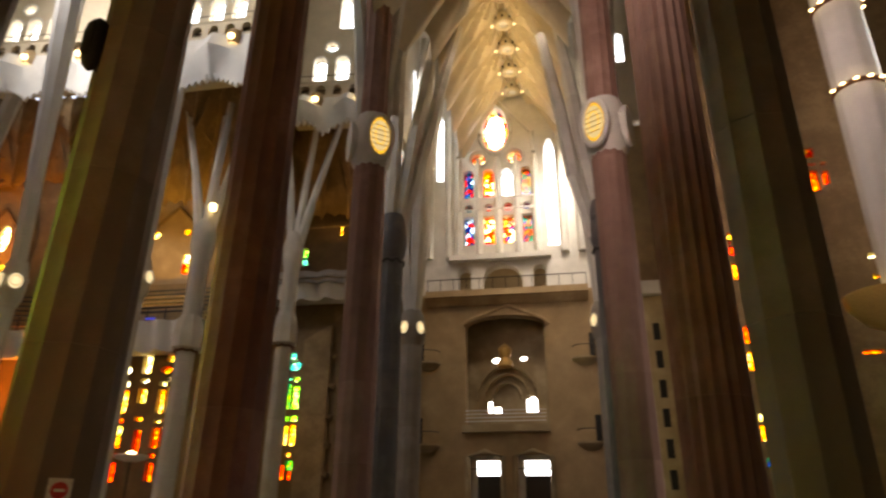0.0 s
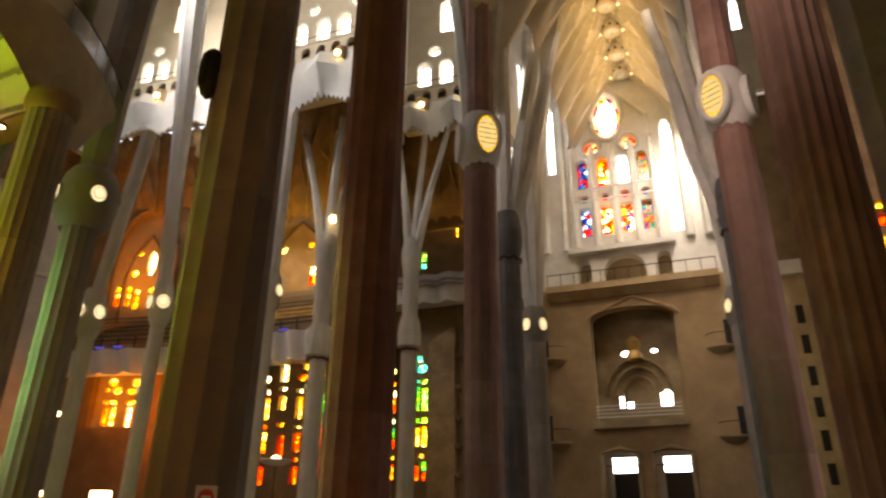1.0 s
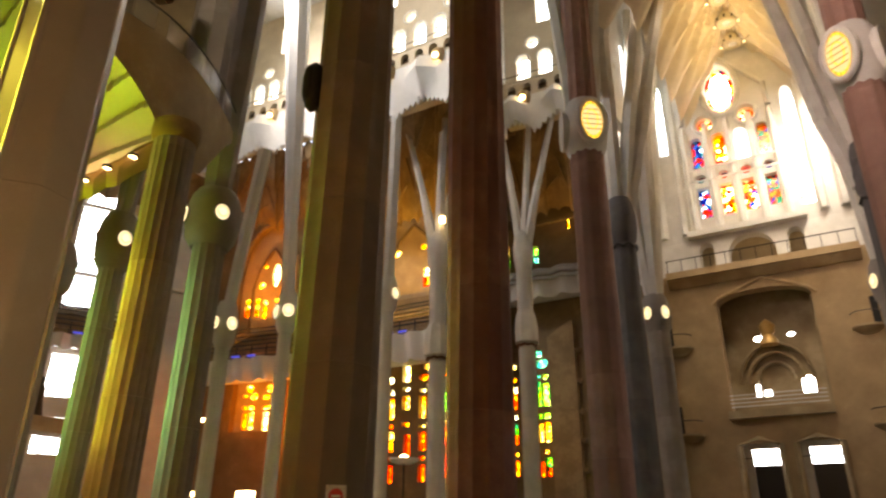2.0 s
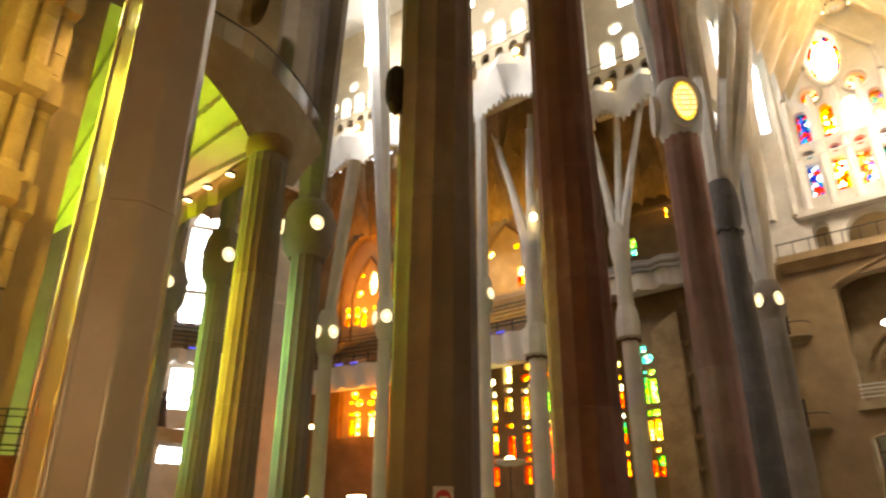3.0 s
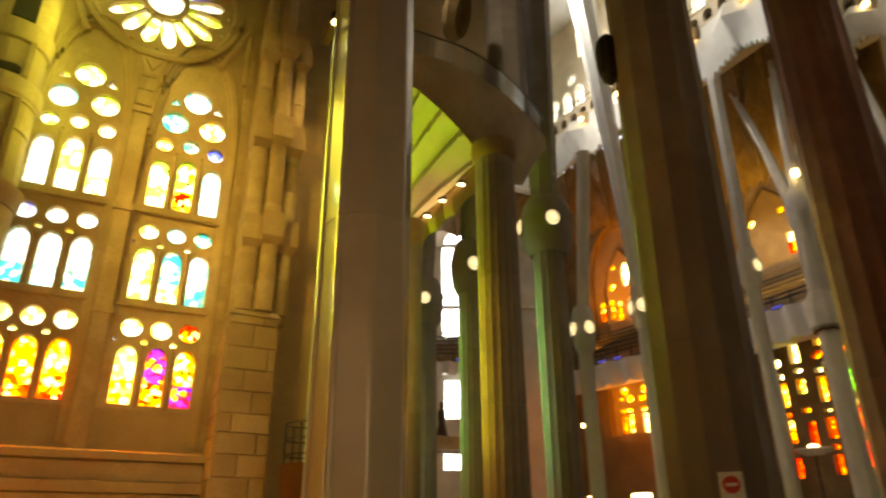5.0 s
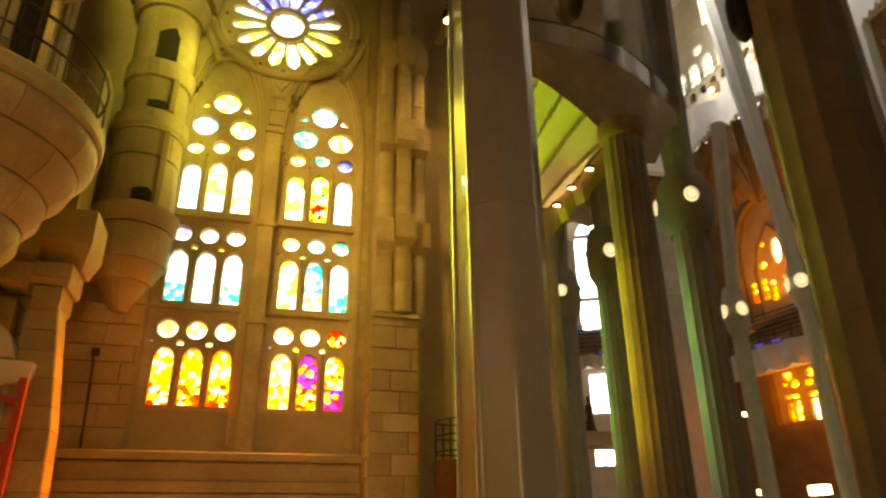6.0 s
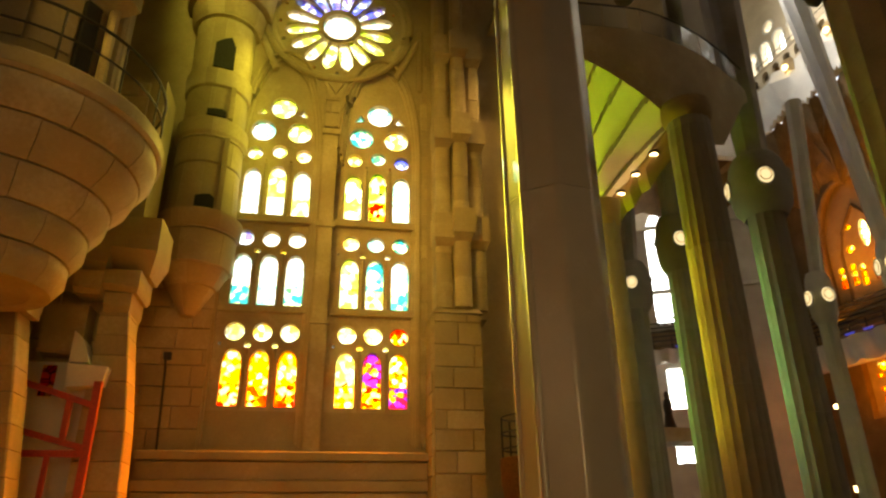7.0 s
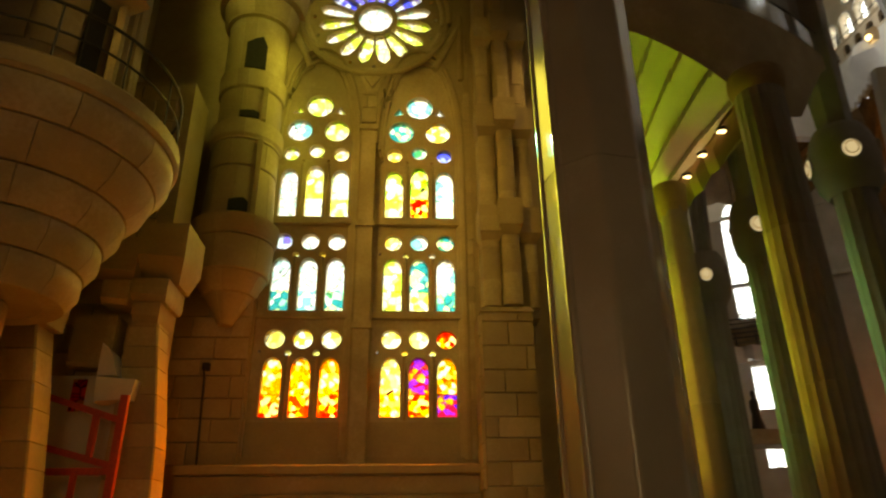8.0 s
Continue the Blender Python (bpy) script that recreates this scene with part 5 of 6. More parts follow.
# ---- shell on the other side and behind ----
structure("wall_east_1", Shape().box(15.6, -5, 0, 16.6, 14, 54), SAND, "sandstone side wall")
structure("wall_east_2", Shape().box(34, 12, 0, 34.6, 46, 54), SAND, "sandstone wall at the end of the nave stretch")
structure("wall_east_3", Shape().box(16.6, 13, 0, 34.6, 14, 54), SAND, "sandstone side wall of the nave")
structure("wall_east_4", Shape().box(15.6, 45, 0, 16.6, 60, 54), SAND, "sandstone side wall")
structure("wall_entrance", Shape().box(-16, -5.2, 0, 17, -4.2, 54), SAND, "sandstone inside of the entrance front")
structure("wall_west_upper", Shape().box(-15.6, -5, 32, -14.8, 8, 54), SAND, "sandstone wall above the great windows")

# ---- stone pier beside the windows ----


def ashlar(parent, m, u0, v0, u1, v1, w, course=0.46, length=0.95, seed=1, keep=None, thick=0.05, mat=None):
    """Dressed blocks laid in courses with open joints; keep(u, v) tells where stone lies."""
    rng = random.Random(seed)
    v, odd = v0, 0
    while v < v1 - 0.1:
        h = min(course * rng.uniform(0.85, 1.15), v1 - v)
        u = u0 - (length * 0.45 if odd else 0.0)
        while u < u1 - 0.02:
            l = length * rng.uniform(0.75, 1.25)
            a, b = max(u, u0), min(u + l, u1)
            if b - a > 0.08 and (keep is None or keep((a + b) / 2, v + h / 2)):
                g = 0.005
                p = rng.uniform(0.0, 0.008)
                s = Shape()
                x0, x1, y0, y1, z0, z1, c = a + g, b - g, v + g, v + h - g, w, w + thick + p, 0.012
                s.add([(x0, y0, z0), (x1, y0, z0), (x1, y1, z0), (x0, y1, z0), (x0 + c, y0 + c, z1), (x1 - c, y0 + c, z1), (x1 - c, y1 - c, z1), (x0 + c, y1 - c, z1)], [(4, 5, 6, 7), (0, 1, 5, 4), (1, 2, 6, 5), (2, 3, 7, 6), (3, 0, 4, 7)], m)
                part("stone_block", s, mat or SAND, parent)
            u += l
        v, odd = v + h, 1 - odd


pier = thing("stone_pier", (0, 0, 0), "tall stepped sandstone pier with clustered shafts and corbels", "pier", "", "structure")
part("core", Shape().box(-15.8, 5.3, 0, -14.6, 7.22, 32), SAND, pier)
part("lower_core", Shape().box(-14.75, 4.82, 0, -13.56, 6.02, 6.75), SAND, pier)
part("upper_core", Shape().box(-14.75, 4.95, 6.75, -13.98, 6.3, 24), SAND, pier)
part("weathering", Shape().loft([[(-14.7, 4.8, 6.75), (-13.48, 4.8, 6.75), (-13.48, 6.06, 6.75), (-14.7, 6.06, 6.75)], [(-14.7, 4.85, 6.95), (-13.75, 4.9, 6.95), (-13.75, 6.02, 6.95), (-14.7, 6.02, 6.95)]], smooth=False), SAND, pier)
prng = random.Random(21)
for k, (y, x) in enumerate(((5.15, -13.86), (5.62, -13.72), (6.08, -13.98))):
    for j, (z0, z1) in enumerate(((6.95, 9.05), (9.05, 12.1), (12.1, 15.1), (15.1, 18.4), (18.4, 24))):
        r, dx = 0.215 - 0.01 * j, -0.06 * j
        z = z0
        while z < z1 - 0.2:
            t = min(z1, z + prng.uniform(0.62, 0.95))
            e = prng.uniform(-0.006, 0.012)
            part("stone_block", Shape().loft([[(x + dx - 0.3, y - r - e, q), (x + dx + 0.1, y - r - e, q), (x + dx + 0.16 + e, y - r * 0.6, q), (x + dx + 0.16 + e, y + r * 0.6, q), (x + dx + 0.1, y + r + e, q), (x + dx - 0.3, y + r + e, q)] for q in (z + 0.006, t - 0.006)], smooth=False), SAND, pier)
            z = t
        b, f = r + 0.075, x + dx + 0.36
        zc = z1 + (0.12 if k % 2 else 0.0)
        part("corbel", Shape().loft([[(x + dx - 0.3, y - r, zc - 0.42), (x + dx + 0.16, y - r, zc - 0.42), (x + dx + 0.16, y + r, zc - 0.42), (x + dx - 0.3, y + r, zc - 0.42)], [(x + dx - 0.3, y - b, zc - 0.24), (f, y - b, zc - 0.24), (f, y + b, zc - 0.24), (x + dx - 0.3, y + b, zc - 0.24)], [(x + dx - 0.3, y - b, zc + 0.46), (f, y - b, zc + 0.46), (f, y + b, zc + 0.46), (x + dx - 0.3, y + b, zc + 0.46)], [(x + dx - 0.3, y - r, zc + 0.52), (f - 0.14, y - r, zc + 0.52), (f - 0.14, y + r, zc + 0.52), (x + dx - 0.3, y + r, zc + 0.52)]], smooth=False), SAND, pier)
ashlar(pier, face((-13.56, 4.82), (-13.56, 6.02)), 0, 0.4, 1.2, 6.7, 0, 0.5, 0.8, 3)
ashlar(pier, face((-14.75, 4.82), (-13.56, 4.82)), 0, 0.4, 1.19, 6.7, 0, 0.5, 0.8, 4)
# slim colonnette between window and pier
col = thing("colonnette", (0, 0, 0), "thin round stone shaft at the window jamb", "shaft", "", "structure")
part("shaft", Shape().tube([(-14.55, 4.72, 3.6), (-14.55, 4.72, 15.5)], 0.075, 10), SAND, col)
part("joint_ring", Shape().tube([(-14.55, 4.72, 10.7), (-14.55, 4.72, 10.85)], 0.1, 10), SAND, col)

# blocks of the wall left of the windows and round them
ww = thing("wall_west_facing", (0, 0, 0), "coursed sandstone blocks of the window wall", "wall", "", "structure")
ashlar(ww, west, -2.9, 3.5, -0.55, 9.4, 0.0, 0.46, 1.1, 5)
ashlar(ww, west, 1.84, 12.5, 2.26, 14.0, 0.0, 0.46, 0.5, 6)
ashlar(ww, west, 4.62, 3.7, 4.82, 15.0, 0.0, 0.46, 0.5, 7)
# relief in the spandrels
sp = thing("spandrel_relief", (0, 0, 0), "carved triangular relief between arches and rose", "relief", "", "structure")
part("field", Shape().plate([(1.75, 14.1), (2.45, 14.1), (2.25, 13.55), (1.95, 13.55)], [], 0.0, 0.06, west), SAND, sp)
part("boss", Shape().plate([(1.85, 14.02), (2.35, 14.02), (2.1, 13.62)], [], 0.06, 0.14, west), SAND, sp)
for s in (-1, 1):
    part("gable_bar", Shape().tube([west @ Vector((2.1 + s * 1.75, 14.35, 0.05)), west @ Vector((2.1 + s * 2.45, 15.9, 0.05))], 0.1, 8), SAND, sp)
    part("gable_bar", Shape().tube([west @ Vector((2.1 + s * 2.5, 14.0, 0.05)), west @ Vector((2.1 + s * 2.5, 16.3, 0.05))], 0.09, 8), SAND, sp)

# ---- round stair turret with its balcony ----
TX, TY = -8.77, -3.32


def wedge(profile, a0, a1, n=6, cx=0.0, cy=0.0):
    """A solid piece of a turned ring between two angles."""
    s = Shape()
    k = len(profile)
    rings = [[(cx + r * math.cos(a), cy + r * math.sin(a), z) for r, z in profile] for i in range(n + 1) for a in (radians(a0 + (a1 - a0) * i / n),)]
    return s.loft(rings, None, False)


tower = thing("stair_turret", (TX, TY, -0.5), "round sandstone stair turret with a corbelled balcony", "turret", "", "structure")
part("core", Shape().lathe([(0.02, 5.72), (0.98, 5.72), (1.95, 8.3), (1.3, 8.6), (1.3, 22)], 32), SAND, tower)
part("shaft_core", Shape().lathe([(0.55, 0.5), (0.55, 5.72)], 24, pose(0.12, -0.25, 0)), SAND, tower)
rng = random.Random(4)
COURSES = [(0.5 + 0.866 * i, 1.366 + 0.866 * i, 0.68, 0.68) for i in range(6)] + [(5.7, 6.2, 1.15, 1.32), (6.2, 6.72, 1.34, 1.52), (6.72, 7.26, 1.54, 1.78), (7.26, 7.82, 1.8, 2.15), (7.82, 8.36, 2.17, 2.38)]
for j, (z0, z1, r0, r1) in enumerate(COURSES):
    a = rng.uniform(0, 40)
    end = a + 360
    while a < end - 5:
        b = min(end, a + (34 if r0 < 2.2 else 25) * rng.uniform(0.85, 1.15))
        g = 0.18
        mid = (z0 + z1) / 2
        bulge = 0.08 if r1 > r0 else 0.0
        cx, cy = (0.0, 0.0) if r1 > r0 else (0.12, -0.25)
        part("stone_block", wedge([(r0 - 0.3, z0 + 0.01), (r0, z0 + 0.01), ((r0 + r1) / 2 + bulge, mid), (r1, z1 - 0.03), (r1 - 0.012, z1 - 0.01), (r0 - 0.3, z1 - 0.01)], a + g, b - g, 6, cx, cy), SAND, tower)
        a = b
part("deck", Shape().lathe([(0.5, 8.36), (2.4, 8.36), (2.45, 8.42), (2.45, 8.66), (2.4, 8.72), (0.5, 8.72)], 48), SAND, tower)
for z, r in ((9.72, 0.028), (9.22, 0.02)):
    part("hand_rail" if z > 9.5 else "mid_rail", Shape().tube([(2.34 * math.cos(a), 2.34 * math.sin(a), z) for i in range(49) for a in (2 * math.pi * i / 48,)], r, 8), IRON, tower)
for i in range(14):
    a = 2 * math.pi * (i + 0.3) / 14
    part("rail_post", Shape().tube([(2.34 * math.cos(a), 2.34 * math.sin(a), 8.72), (2.34 * math.cos(a), 2.34 * math.sin(a), 9.72)], 0.02, 8), IRON, tower)
part("doorway", Shape().box(1.28, -0.17, 8.75, 1.39, 0.13, 10.9, pose(0, 0, 0, 0, 0, 58)), VOID, tower, "dark slit doorway")
part("door_hood", wedge([(1.25, 11.0), (1.8, 11.2), (1.8, 11.7), (1.25, 12.0)], 40, 80), SAND, tower)
for a in (74, 84, 94, 104):
    part("pilaster", Shape().tube([(1.42 * math.cos(radians(a)), 1.42 * math.sin(radians(a)), 9.08), (1.42 * math.cos(radians(a)), 1.42 * math.sin(radians(a)), 16)], 0.1, 8), SAND, tower)
for z in (8.73, 9.63, 10.53, 11.43, 12.33, 13.23):
    a = rng.uniform(0, 40)
    end = a + 360
    while a < end - 5:
        b = min(end, a + 34 * rng.uniform(0.8, 1.2))
        if not (a % 360 < 64 and b % 360 > 52):
            part("stone_block", wedge([(1.25, z), (1.36, z + 0.01), (1.36, z + 0.88), (1.25, z + 0.89)], a + 0.4, b - 0.4, 4), SAND, tower)
        a = b

# ---- corner turret with dark slots ----
UX, UY = -14.3, -1.12
ct = thing("corner_turret", (UX, UY, 0), "small half-round corner turret with dark slots on a corbel", "turret", "", "structure")
TIERS = ((6.62, 0.18, 7.3, 0.55), (7.3, 0.62, 7.75, 0.84), (7.75, 0.9, 8.6, 0.95), (8.62, 1.02, 9.14, 1.06), (9.16, 0.88, 10.5, 0.82), (10.52, 0.84, 11.25, 0.84), (11.27, 0.93, 11.85, 0.93), (11.87, 0.8, 12.85, 0.8), (12.87, 0.87, 13.4, 0.9), (13.42, 0.8, 15.2, 0.82), (15.22, 0.98, 15.9, 1.05), (15.92, 1.2, 16.9, 1.3), (16.92, 1.4, 18.5, 1.5))
for z0, r0, z1, r1 in TIERS:
    ledge = r0 > 0.91 and z1 - z0 < 0.8
    edge = 0.1 if ledge else 0.02
    part("tier_core", Shape().lathe([(0.05, z0), (r0 - 0.06, z0), (r1 - 0.06, z1), (0.05, z1)], 24), SAND, ct)
    a = rng.uniform(-20, 10)
    end = a + 360
    while a < end - 4:
        b = min(end, a + 58 * rng.uniform(0.85, 1.15))
        e = rng.uniform(-0.004, 0.006)
        prof = [(r0 * 0.6, z0 + 0.005), (r0 - edge + e, z0 + 0.005), (r0 + e, z0 + edge * 1.2), (r1 + e, z1 - edge * 0.6), (r1 - edge + e, z1 - 0.005), (r1 * 0.6, z1 - 0.005)]
        part("stone_block", wedge(prof, a + 0.15, b - 0.15, 6), SAND, ct)
        a = b
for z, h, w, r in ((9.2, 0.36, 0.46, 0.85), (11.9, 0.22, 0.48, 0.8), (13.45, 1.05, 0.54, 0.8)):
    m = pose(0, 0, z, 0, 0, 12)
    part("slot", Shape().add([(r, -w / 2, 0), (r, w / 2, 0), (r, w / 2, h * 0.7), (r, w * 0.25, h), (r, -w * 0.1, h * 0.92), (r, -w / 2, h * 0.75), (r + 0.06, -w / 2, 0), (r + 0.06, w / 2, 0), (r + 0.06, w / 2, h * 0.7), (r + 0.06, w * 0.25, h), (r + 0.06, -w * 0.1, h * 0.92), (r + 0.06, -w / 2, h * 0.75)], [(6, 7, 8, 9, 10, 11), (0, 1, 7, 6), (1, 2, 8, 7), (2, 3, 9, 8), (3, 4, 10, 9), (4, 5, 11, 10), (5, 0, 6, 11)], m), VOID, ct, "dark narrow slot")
for z0, z1 in ((9.17, 11.26), (11.87, 12.86)):
    part("rib", Shape().box(0.7, 0.3, z0, 0.88, 0.42, z1, pose(0, 0, 0, 0, 0, 12)), SAND, ct)

# ---- stepped brackets, gate and pipe in the corner ----
br = thing("stepped_brackets", (0, 0, 0), "stepped faceted sandstone corbels lit orange", "corbel", "", "structure")
for x0, y0, z0, x1, y1, z1, c in ((-12.7, -2.25, 6.75, -11.5, -1.32, 7.9, 0.5), (-12.7, -2.3, 6.28, -11.62, -1.6, 6.74, 0.12), (-12.7, -2.25, 5.78, -11.72, -1.72, 6.27, 0.25), (-12.7, -3.0, 6.7, -11.55, -2.26, 7.6, 0.2), (-12.7, -2.85, 6.2, -11.6, -2.31, 6.69, 0.1), (-12.7, -3.3, 4.98, -11.75, -2.5, 6.0, 0.05)):
    part("step", Shape().loft([[(x0, y0, z0 + 0.04), (x1 - c, y0, z0 + 0.04), (x1 - c, y1 - c * 0.4, z0), (x0, y1 - c * 0.4, z0)], [(x0, y0, z0 + c * 0.8 + 0.06), (x1, y0, z0 + c * 0.8 + 0.06), (x1, y1, z0 + c * 0.8), (x0, y1, z0 + c * 0.8)], [(x0, y0, z1), (x1, y0, z1), (x1, y1, z1), (x0, y1, z1)]], smooth=False), SAND, br)
jamb = thing("corner_jamb", (0, 0, 0), "tall plain sandstone jamb beside the gate", "jamb", "", "structure")
part("core", Shape().box(-13.4, -4.2, 0, -12.3, -1.95, 12), SAND, jamb)


def coursed(parent, x0, x1, back, edge, seed):
    """Stacked blocks whose outer edge follows edge: rows of (z, y)."""
    rng = random.Random(seed)
    z, top = edge[0][0], edge[-1][0]

    def at(h):
        for (za, ya), (zb, yb) in zip(edge, edge[1:]):
            if h <= zb:
                return ya + (yb - ya) * (h - za) / (zb - za)
        return edge[-1][1]

    while z < top - 0.05:
        t = min(top, z + rng.uniform(0.4, 0.58))
        e = rng.uniform(-0.006, 0.01)
        part("stone_block", Shape().loft([[(x0, back, q), (x1 + e, back, q), (x1 + e, at(q) - c, q), (x1 + e - c, at(q), q), (x0, at(q), q)] for q, c in ((z + 0.006, 0.03), (t - 0.006, 0.03))], smooth=False), SAND, parent)
        z = t


coursed(jamb, -12.5, -11.85, -2.3, ((0, -1.25), (3.6, -1.45), (5.9, -1.75)), 41)
coursed(jamb, -10.7, -10.1, -3.7, ((0, -2.38), (2.2, -2.64), (3.95, -2.87), (5.3, -3.1)), 42)
coursed(jamb, -10.75, -10.05, -3.7, ((5.31, -2.97), (5.95, -2.9)), 43)
ashlar(jamb, face((-12.3, -4.2), (-12.3, -2.3)), 0, 4.9, 1.9, 11.9, 0, 0.5, 0.8, 12)
gate = thing("metal_gate", (0, 0, 0), "dark red painted steel gate frame", "gate")
gm = face((-11.3, -3.2), (-11.3, -2.05))
for u0, v0, u1, v1 in ((-0.9, 0, -0.8, 4.6), (1.22, 0, 1.36, 4.35), (0.8, 3.24, 0.9, 4.0), (0.62, 0, 0.7, 3.0)):
    part("upright", Shape().box(u0, v0, -0.05, u1, v1, 0.05, gm), REDPAINT, gate)
for va, vb in ((4.5, 3.86), (3.62, 3.08), (2.98, 2.98), (2.0, 2.0), (1.0, 1.0)):
    part("bar", Shape().loft([[(u, v, -0.04), (u, v + 0.12, -0.04), (u, v + 0.12, 0.04), (u, v, 0.04)] for u, v in ((-0.8, va), (1.22, vb))], gm, False), REDPAINT, gate)
alc = thing("pale_alcove", (0, 0, 0), "pale plastered alcove blocks behind the gate", "wall", "", "structure")
part("back", Shape().box(-12.28, -4.1, 0, -12.05, -2.16, 4.88), PALE, alc)
part("block", Shape().loft([[(-12.0, -2.6, 4.3), (-11.6, -2.6, 4.3), (-11.6, -1.95, 4.35), (-12.0, -1.95, 4.35)], [(-12.0, -2.6, 4.75), (-11.55, -2.6, 4.75), (-11.55, -1.88, 4.7), (-12.0, -1.88, 4.7)]], smooth=False), PALE, alc)
part("block", Shape().loft([[(-12.0, -2.62, 4.78), (-11.6, -2.62, 4.78), (-11.6, -2.25, 4.78), (-12.0, -2.25, 4.78)], [(-12.0, -2.6, 5.4), (-11.55, -2.6, 5.4), (-11.55, -2.4, 5.2), (-12.0, -2.4, 5.2)]], smooth=False), PALE, alc)
part("slit_glass", Shape().box(-12.04, -3.2, 4.2, -12.0, -2.95, 4.8), G_ORANGE, alc)
# rusted lift basket behind the pier
rb = thing("lift_basket", (-12.75, 6.75, 0, 0, 0, 18), "rust brown lift basket with a thin metal guard rail", "lift")
part("tub", Shape().loft([[(0.62 * q * math.cos(a), 0.5 * q * math.sin(a), z) for i in range(20) for a in (2 * math.pi * i / 20,)] for z, q in ((2.15, 0.75), (2.3, 0.95), (2.7, 1.05), (3.2, 1.08))]), RUST, rb)
part("mast", Shape().tube([(0, 0, 0), (0, 0, 2.2)], 0.09, 10), IRON, rb)
part("mast_foot", Shape().box(-0.5, -0.4, 0, 0.5, 0.4, 0.15), IRON, rb)
for z in (4.1, 3.75, 3.4):
    part("rail", Shape().tube([(0.6 * math.cos(a), 0.48 * math.sin(a), z) for i in range(21) for a in (2 * math.pi * i / 20,)], 0.018, 6), IRON, rb)
for i in range(6):
    a = 2 * math.pi * i / 6
    part("stanchion", Shape().tube([(0.6 * math.cos(a), 0.48 * math.sin(a), 3.15), (0.6 * math.cos(a), 0.48 * math.sin(a), 4.1)], 0.02, 6), IRON, rb)
# warm lamp high on the pier's flank
pl = thing("pier_lamp", (-12.95, 6.8, 16.1), "small warm downlight on a stone bracket", "lamp")
part("housing", Shape().lathe([(0.16, 0), (0.2, 0.04), (0.2, 0.3), (0.02, 0.32)], 16), IRON, pl)
part("lamp_glass", Shape().lathe([(0.005, 0.0), (0.16, 0.0), (0.16, 0.02)], 16), SPOT, pl)
part("bracket", Shape().box(-1.2, -0.12, 0.05, -0.15, 0.12, 0.3), SAND, pl)
pipe = thing("wall_pipe", (0, 0, 0), "thin dark pipe with a bent head on the wall", "pipe")
part("tube", Shape().tube([(-14.38, -1.38, 3.46), (-14.38, -1.45, 5.4), (-14.38, -1.49, 5.62)], 0.025, 8), IRON, pipe)
part("head", Shape().box(-14.46, -1.52, 5.58, -14.32, -1.36, 5.74), IRON, pipe)

# ---- gallery arch with spotlights, green lit vault behind ----
gal = thing("gallery", (0, 0, 0), "curved stone gallery on an arch with spotlights and glass rail", "balcony", "", "structure")


def quad_sheet(a, b, c, d, nu, nv, pleat=0.0, sag=0.0, n=5):
    """A ruled sheet between the edges a-b and d-c, folded into pleats."""
    a, b, c, d = (Vector(p) for p in (a, b, c, d))
    nrm = (b - a).cross(d - a).normalized()
    v = []
    for j in range(nv + 1):
        g = j / nv
        for i in range(nu + 1):
            f = i / nu
            p = a.lerp(b, f).lerp(d.lerp(c, f), g)
            p = p + nrm * (pleat * ((f * n + 0.8 * g) % 1.0) * (1 - 0.35 * g)) + Vector((0, 0, -sag * math.sin(math.pi * f)))
            v.append(tuple(p))
    k = nu + 1
    return Shape().add(v, [(j * k + i, j * k + i + 1, (j + 1) * k + i + 1, (j + 1) * k + i) for j in range(nv) for i in range(nu)])


part("vault_sheet", quad_sheet((-15.05, 7.25, 17.0), (-15.05, 13.3, 14.4), (-17.75, 11.95, 12.45), (-22.6, 7.9, 9.6), 160, 16, 0.3, -0.9, 7), PALE, gal, "pale pleated vault caught in green light")
fas = Shape()
n = 24
top, low, topb = [], [], []
for i in range(n + 1):
    f = i / n
    y = 6.9 + 10.9 * f
    x = -15.0 - 1.5 * max(0.0, (y - 12.0) / 4.5) ** 1.6
    g = min(1.0, (y - 6.9) / 6.4)
    edge = 17.0 - 2.6 * g + 0.9 * math.sin(math.pi * g) - 0.16
    top.append((x + 0.25 * math.sin(math.pi * f), y, 17.65))
    edge = min(17.1, edge - 0.25 * min(1.0, max(0.0, y - 12.8)) + 1.4 * max(0.0, y - 15.4))
    low.append((x, y, edge))
    topb.append((x - 1.2, y, 17.65))
k = n + 1
fas.add(low + top + topb, [(i, i + 1, k + i + 1, k + i) for i in range(n)] + [(k + i, k + i + 1, 2 * k + i + 1, 2 * k + i) for i in range(n)], None, True)
part("fascia", fas, SAND, gal)
# underside of the arch, swelling between its spotlights
sof = Shape()
crown = [(-14.9, 13.35, 14.35), (-15.45, 13.1, 13.95), (-16.0, 12.8, 13.53), (-16.45, 12.66, 13.28), (-16.85, 12.5, 13.18), (-17.2, 12.34, 12.88), (-17.45, 12.15, 12.73), (-17.75, 11.9, 12.35), (-17.95, 11.65, 11.8)]
rings = []
for k, (x, y, z) in enumerate(crown):
    d = 0.12 * (k % 2)
    rings.append([(x + 0.06, y - 0.05, z + 0.1), (x, y, z + 0.03 - d), (x - 0.35, y + 0.25, z - 0.2 - d), (x - 0.7, y + 0.5, z - 0.34 - d * 0.5), (x - 0.8, y + 0.6, z + 0.2), (x, y + 0.1, z + 0.6)])
sof.loft(rings)
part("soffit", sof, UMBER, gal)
part("springer", Shape().lathe([(0.42, 11.2), (0.46, 11.35), (0.52, 11.9), (0.55, 12.3), (0.4, 12.4)], 12, pose(-17.5, 11.5, 0)), SAND, gal)
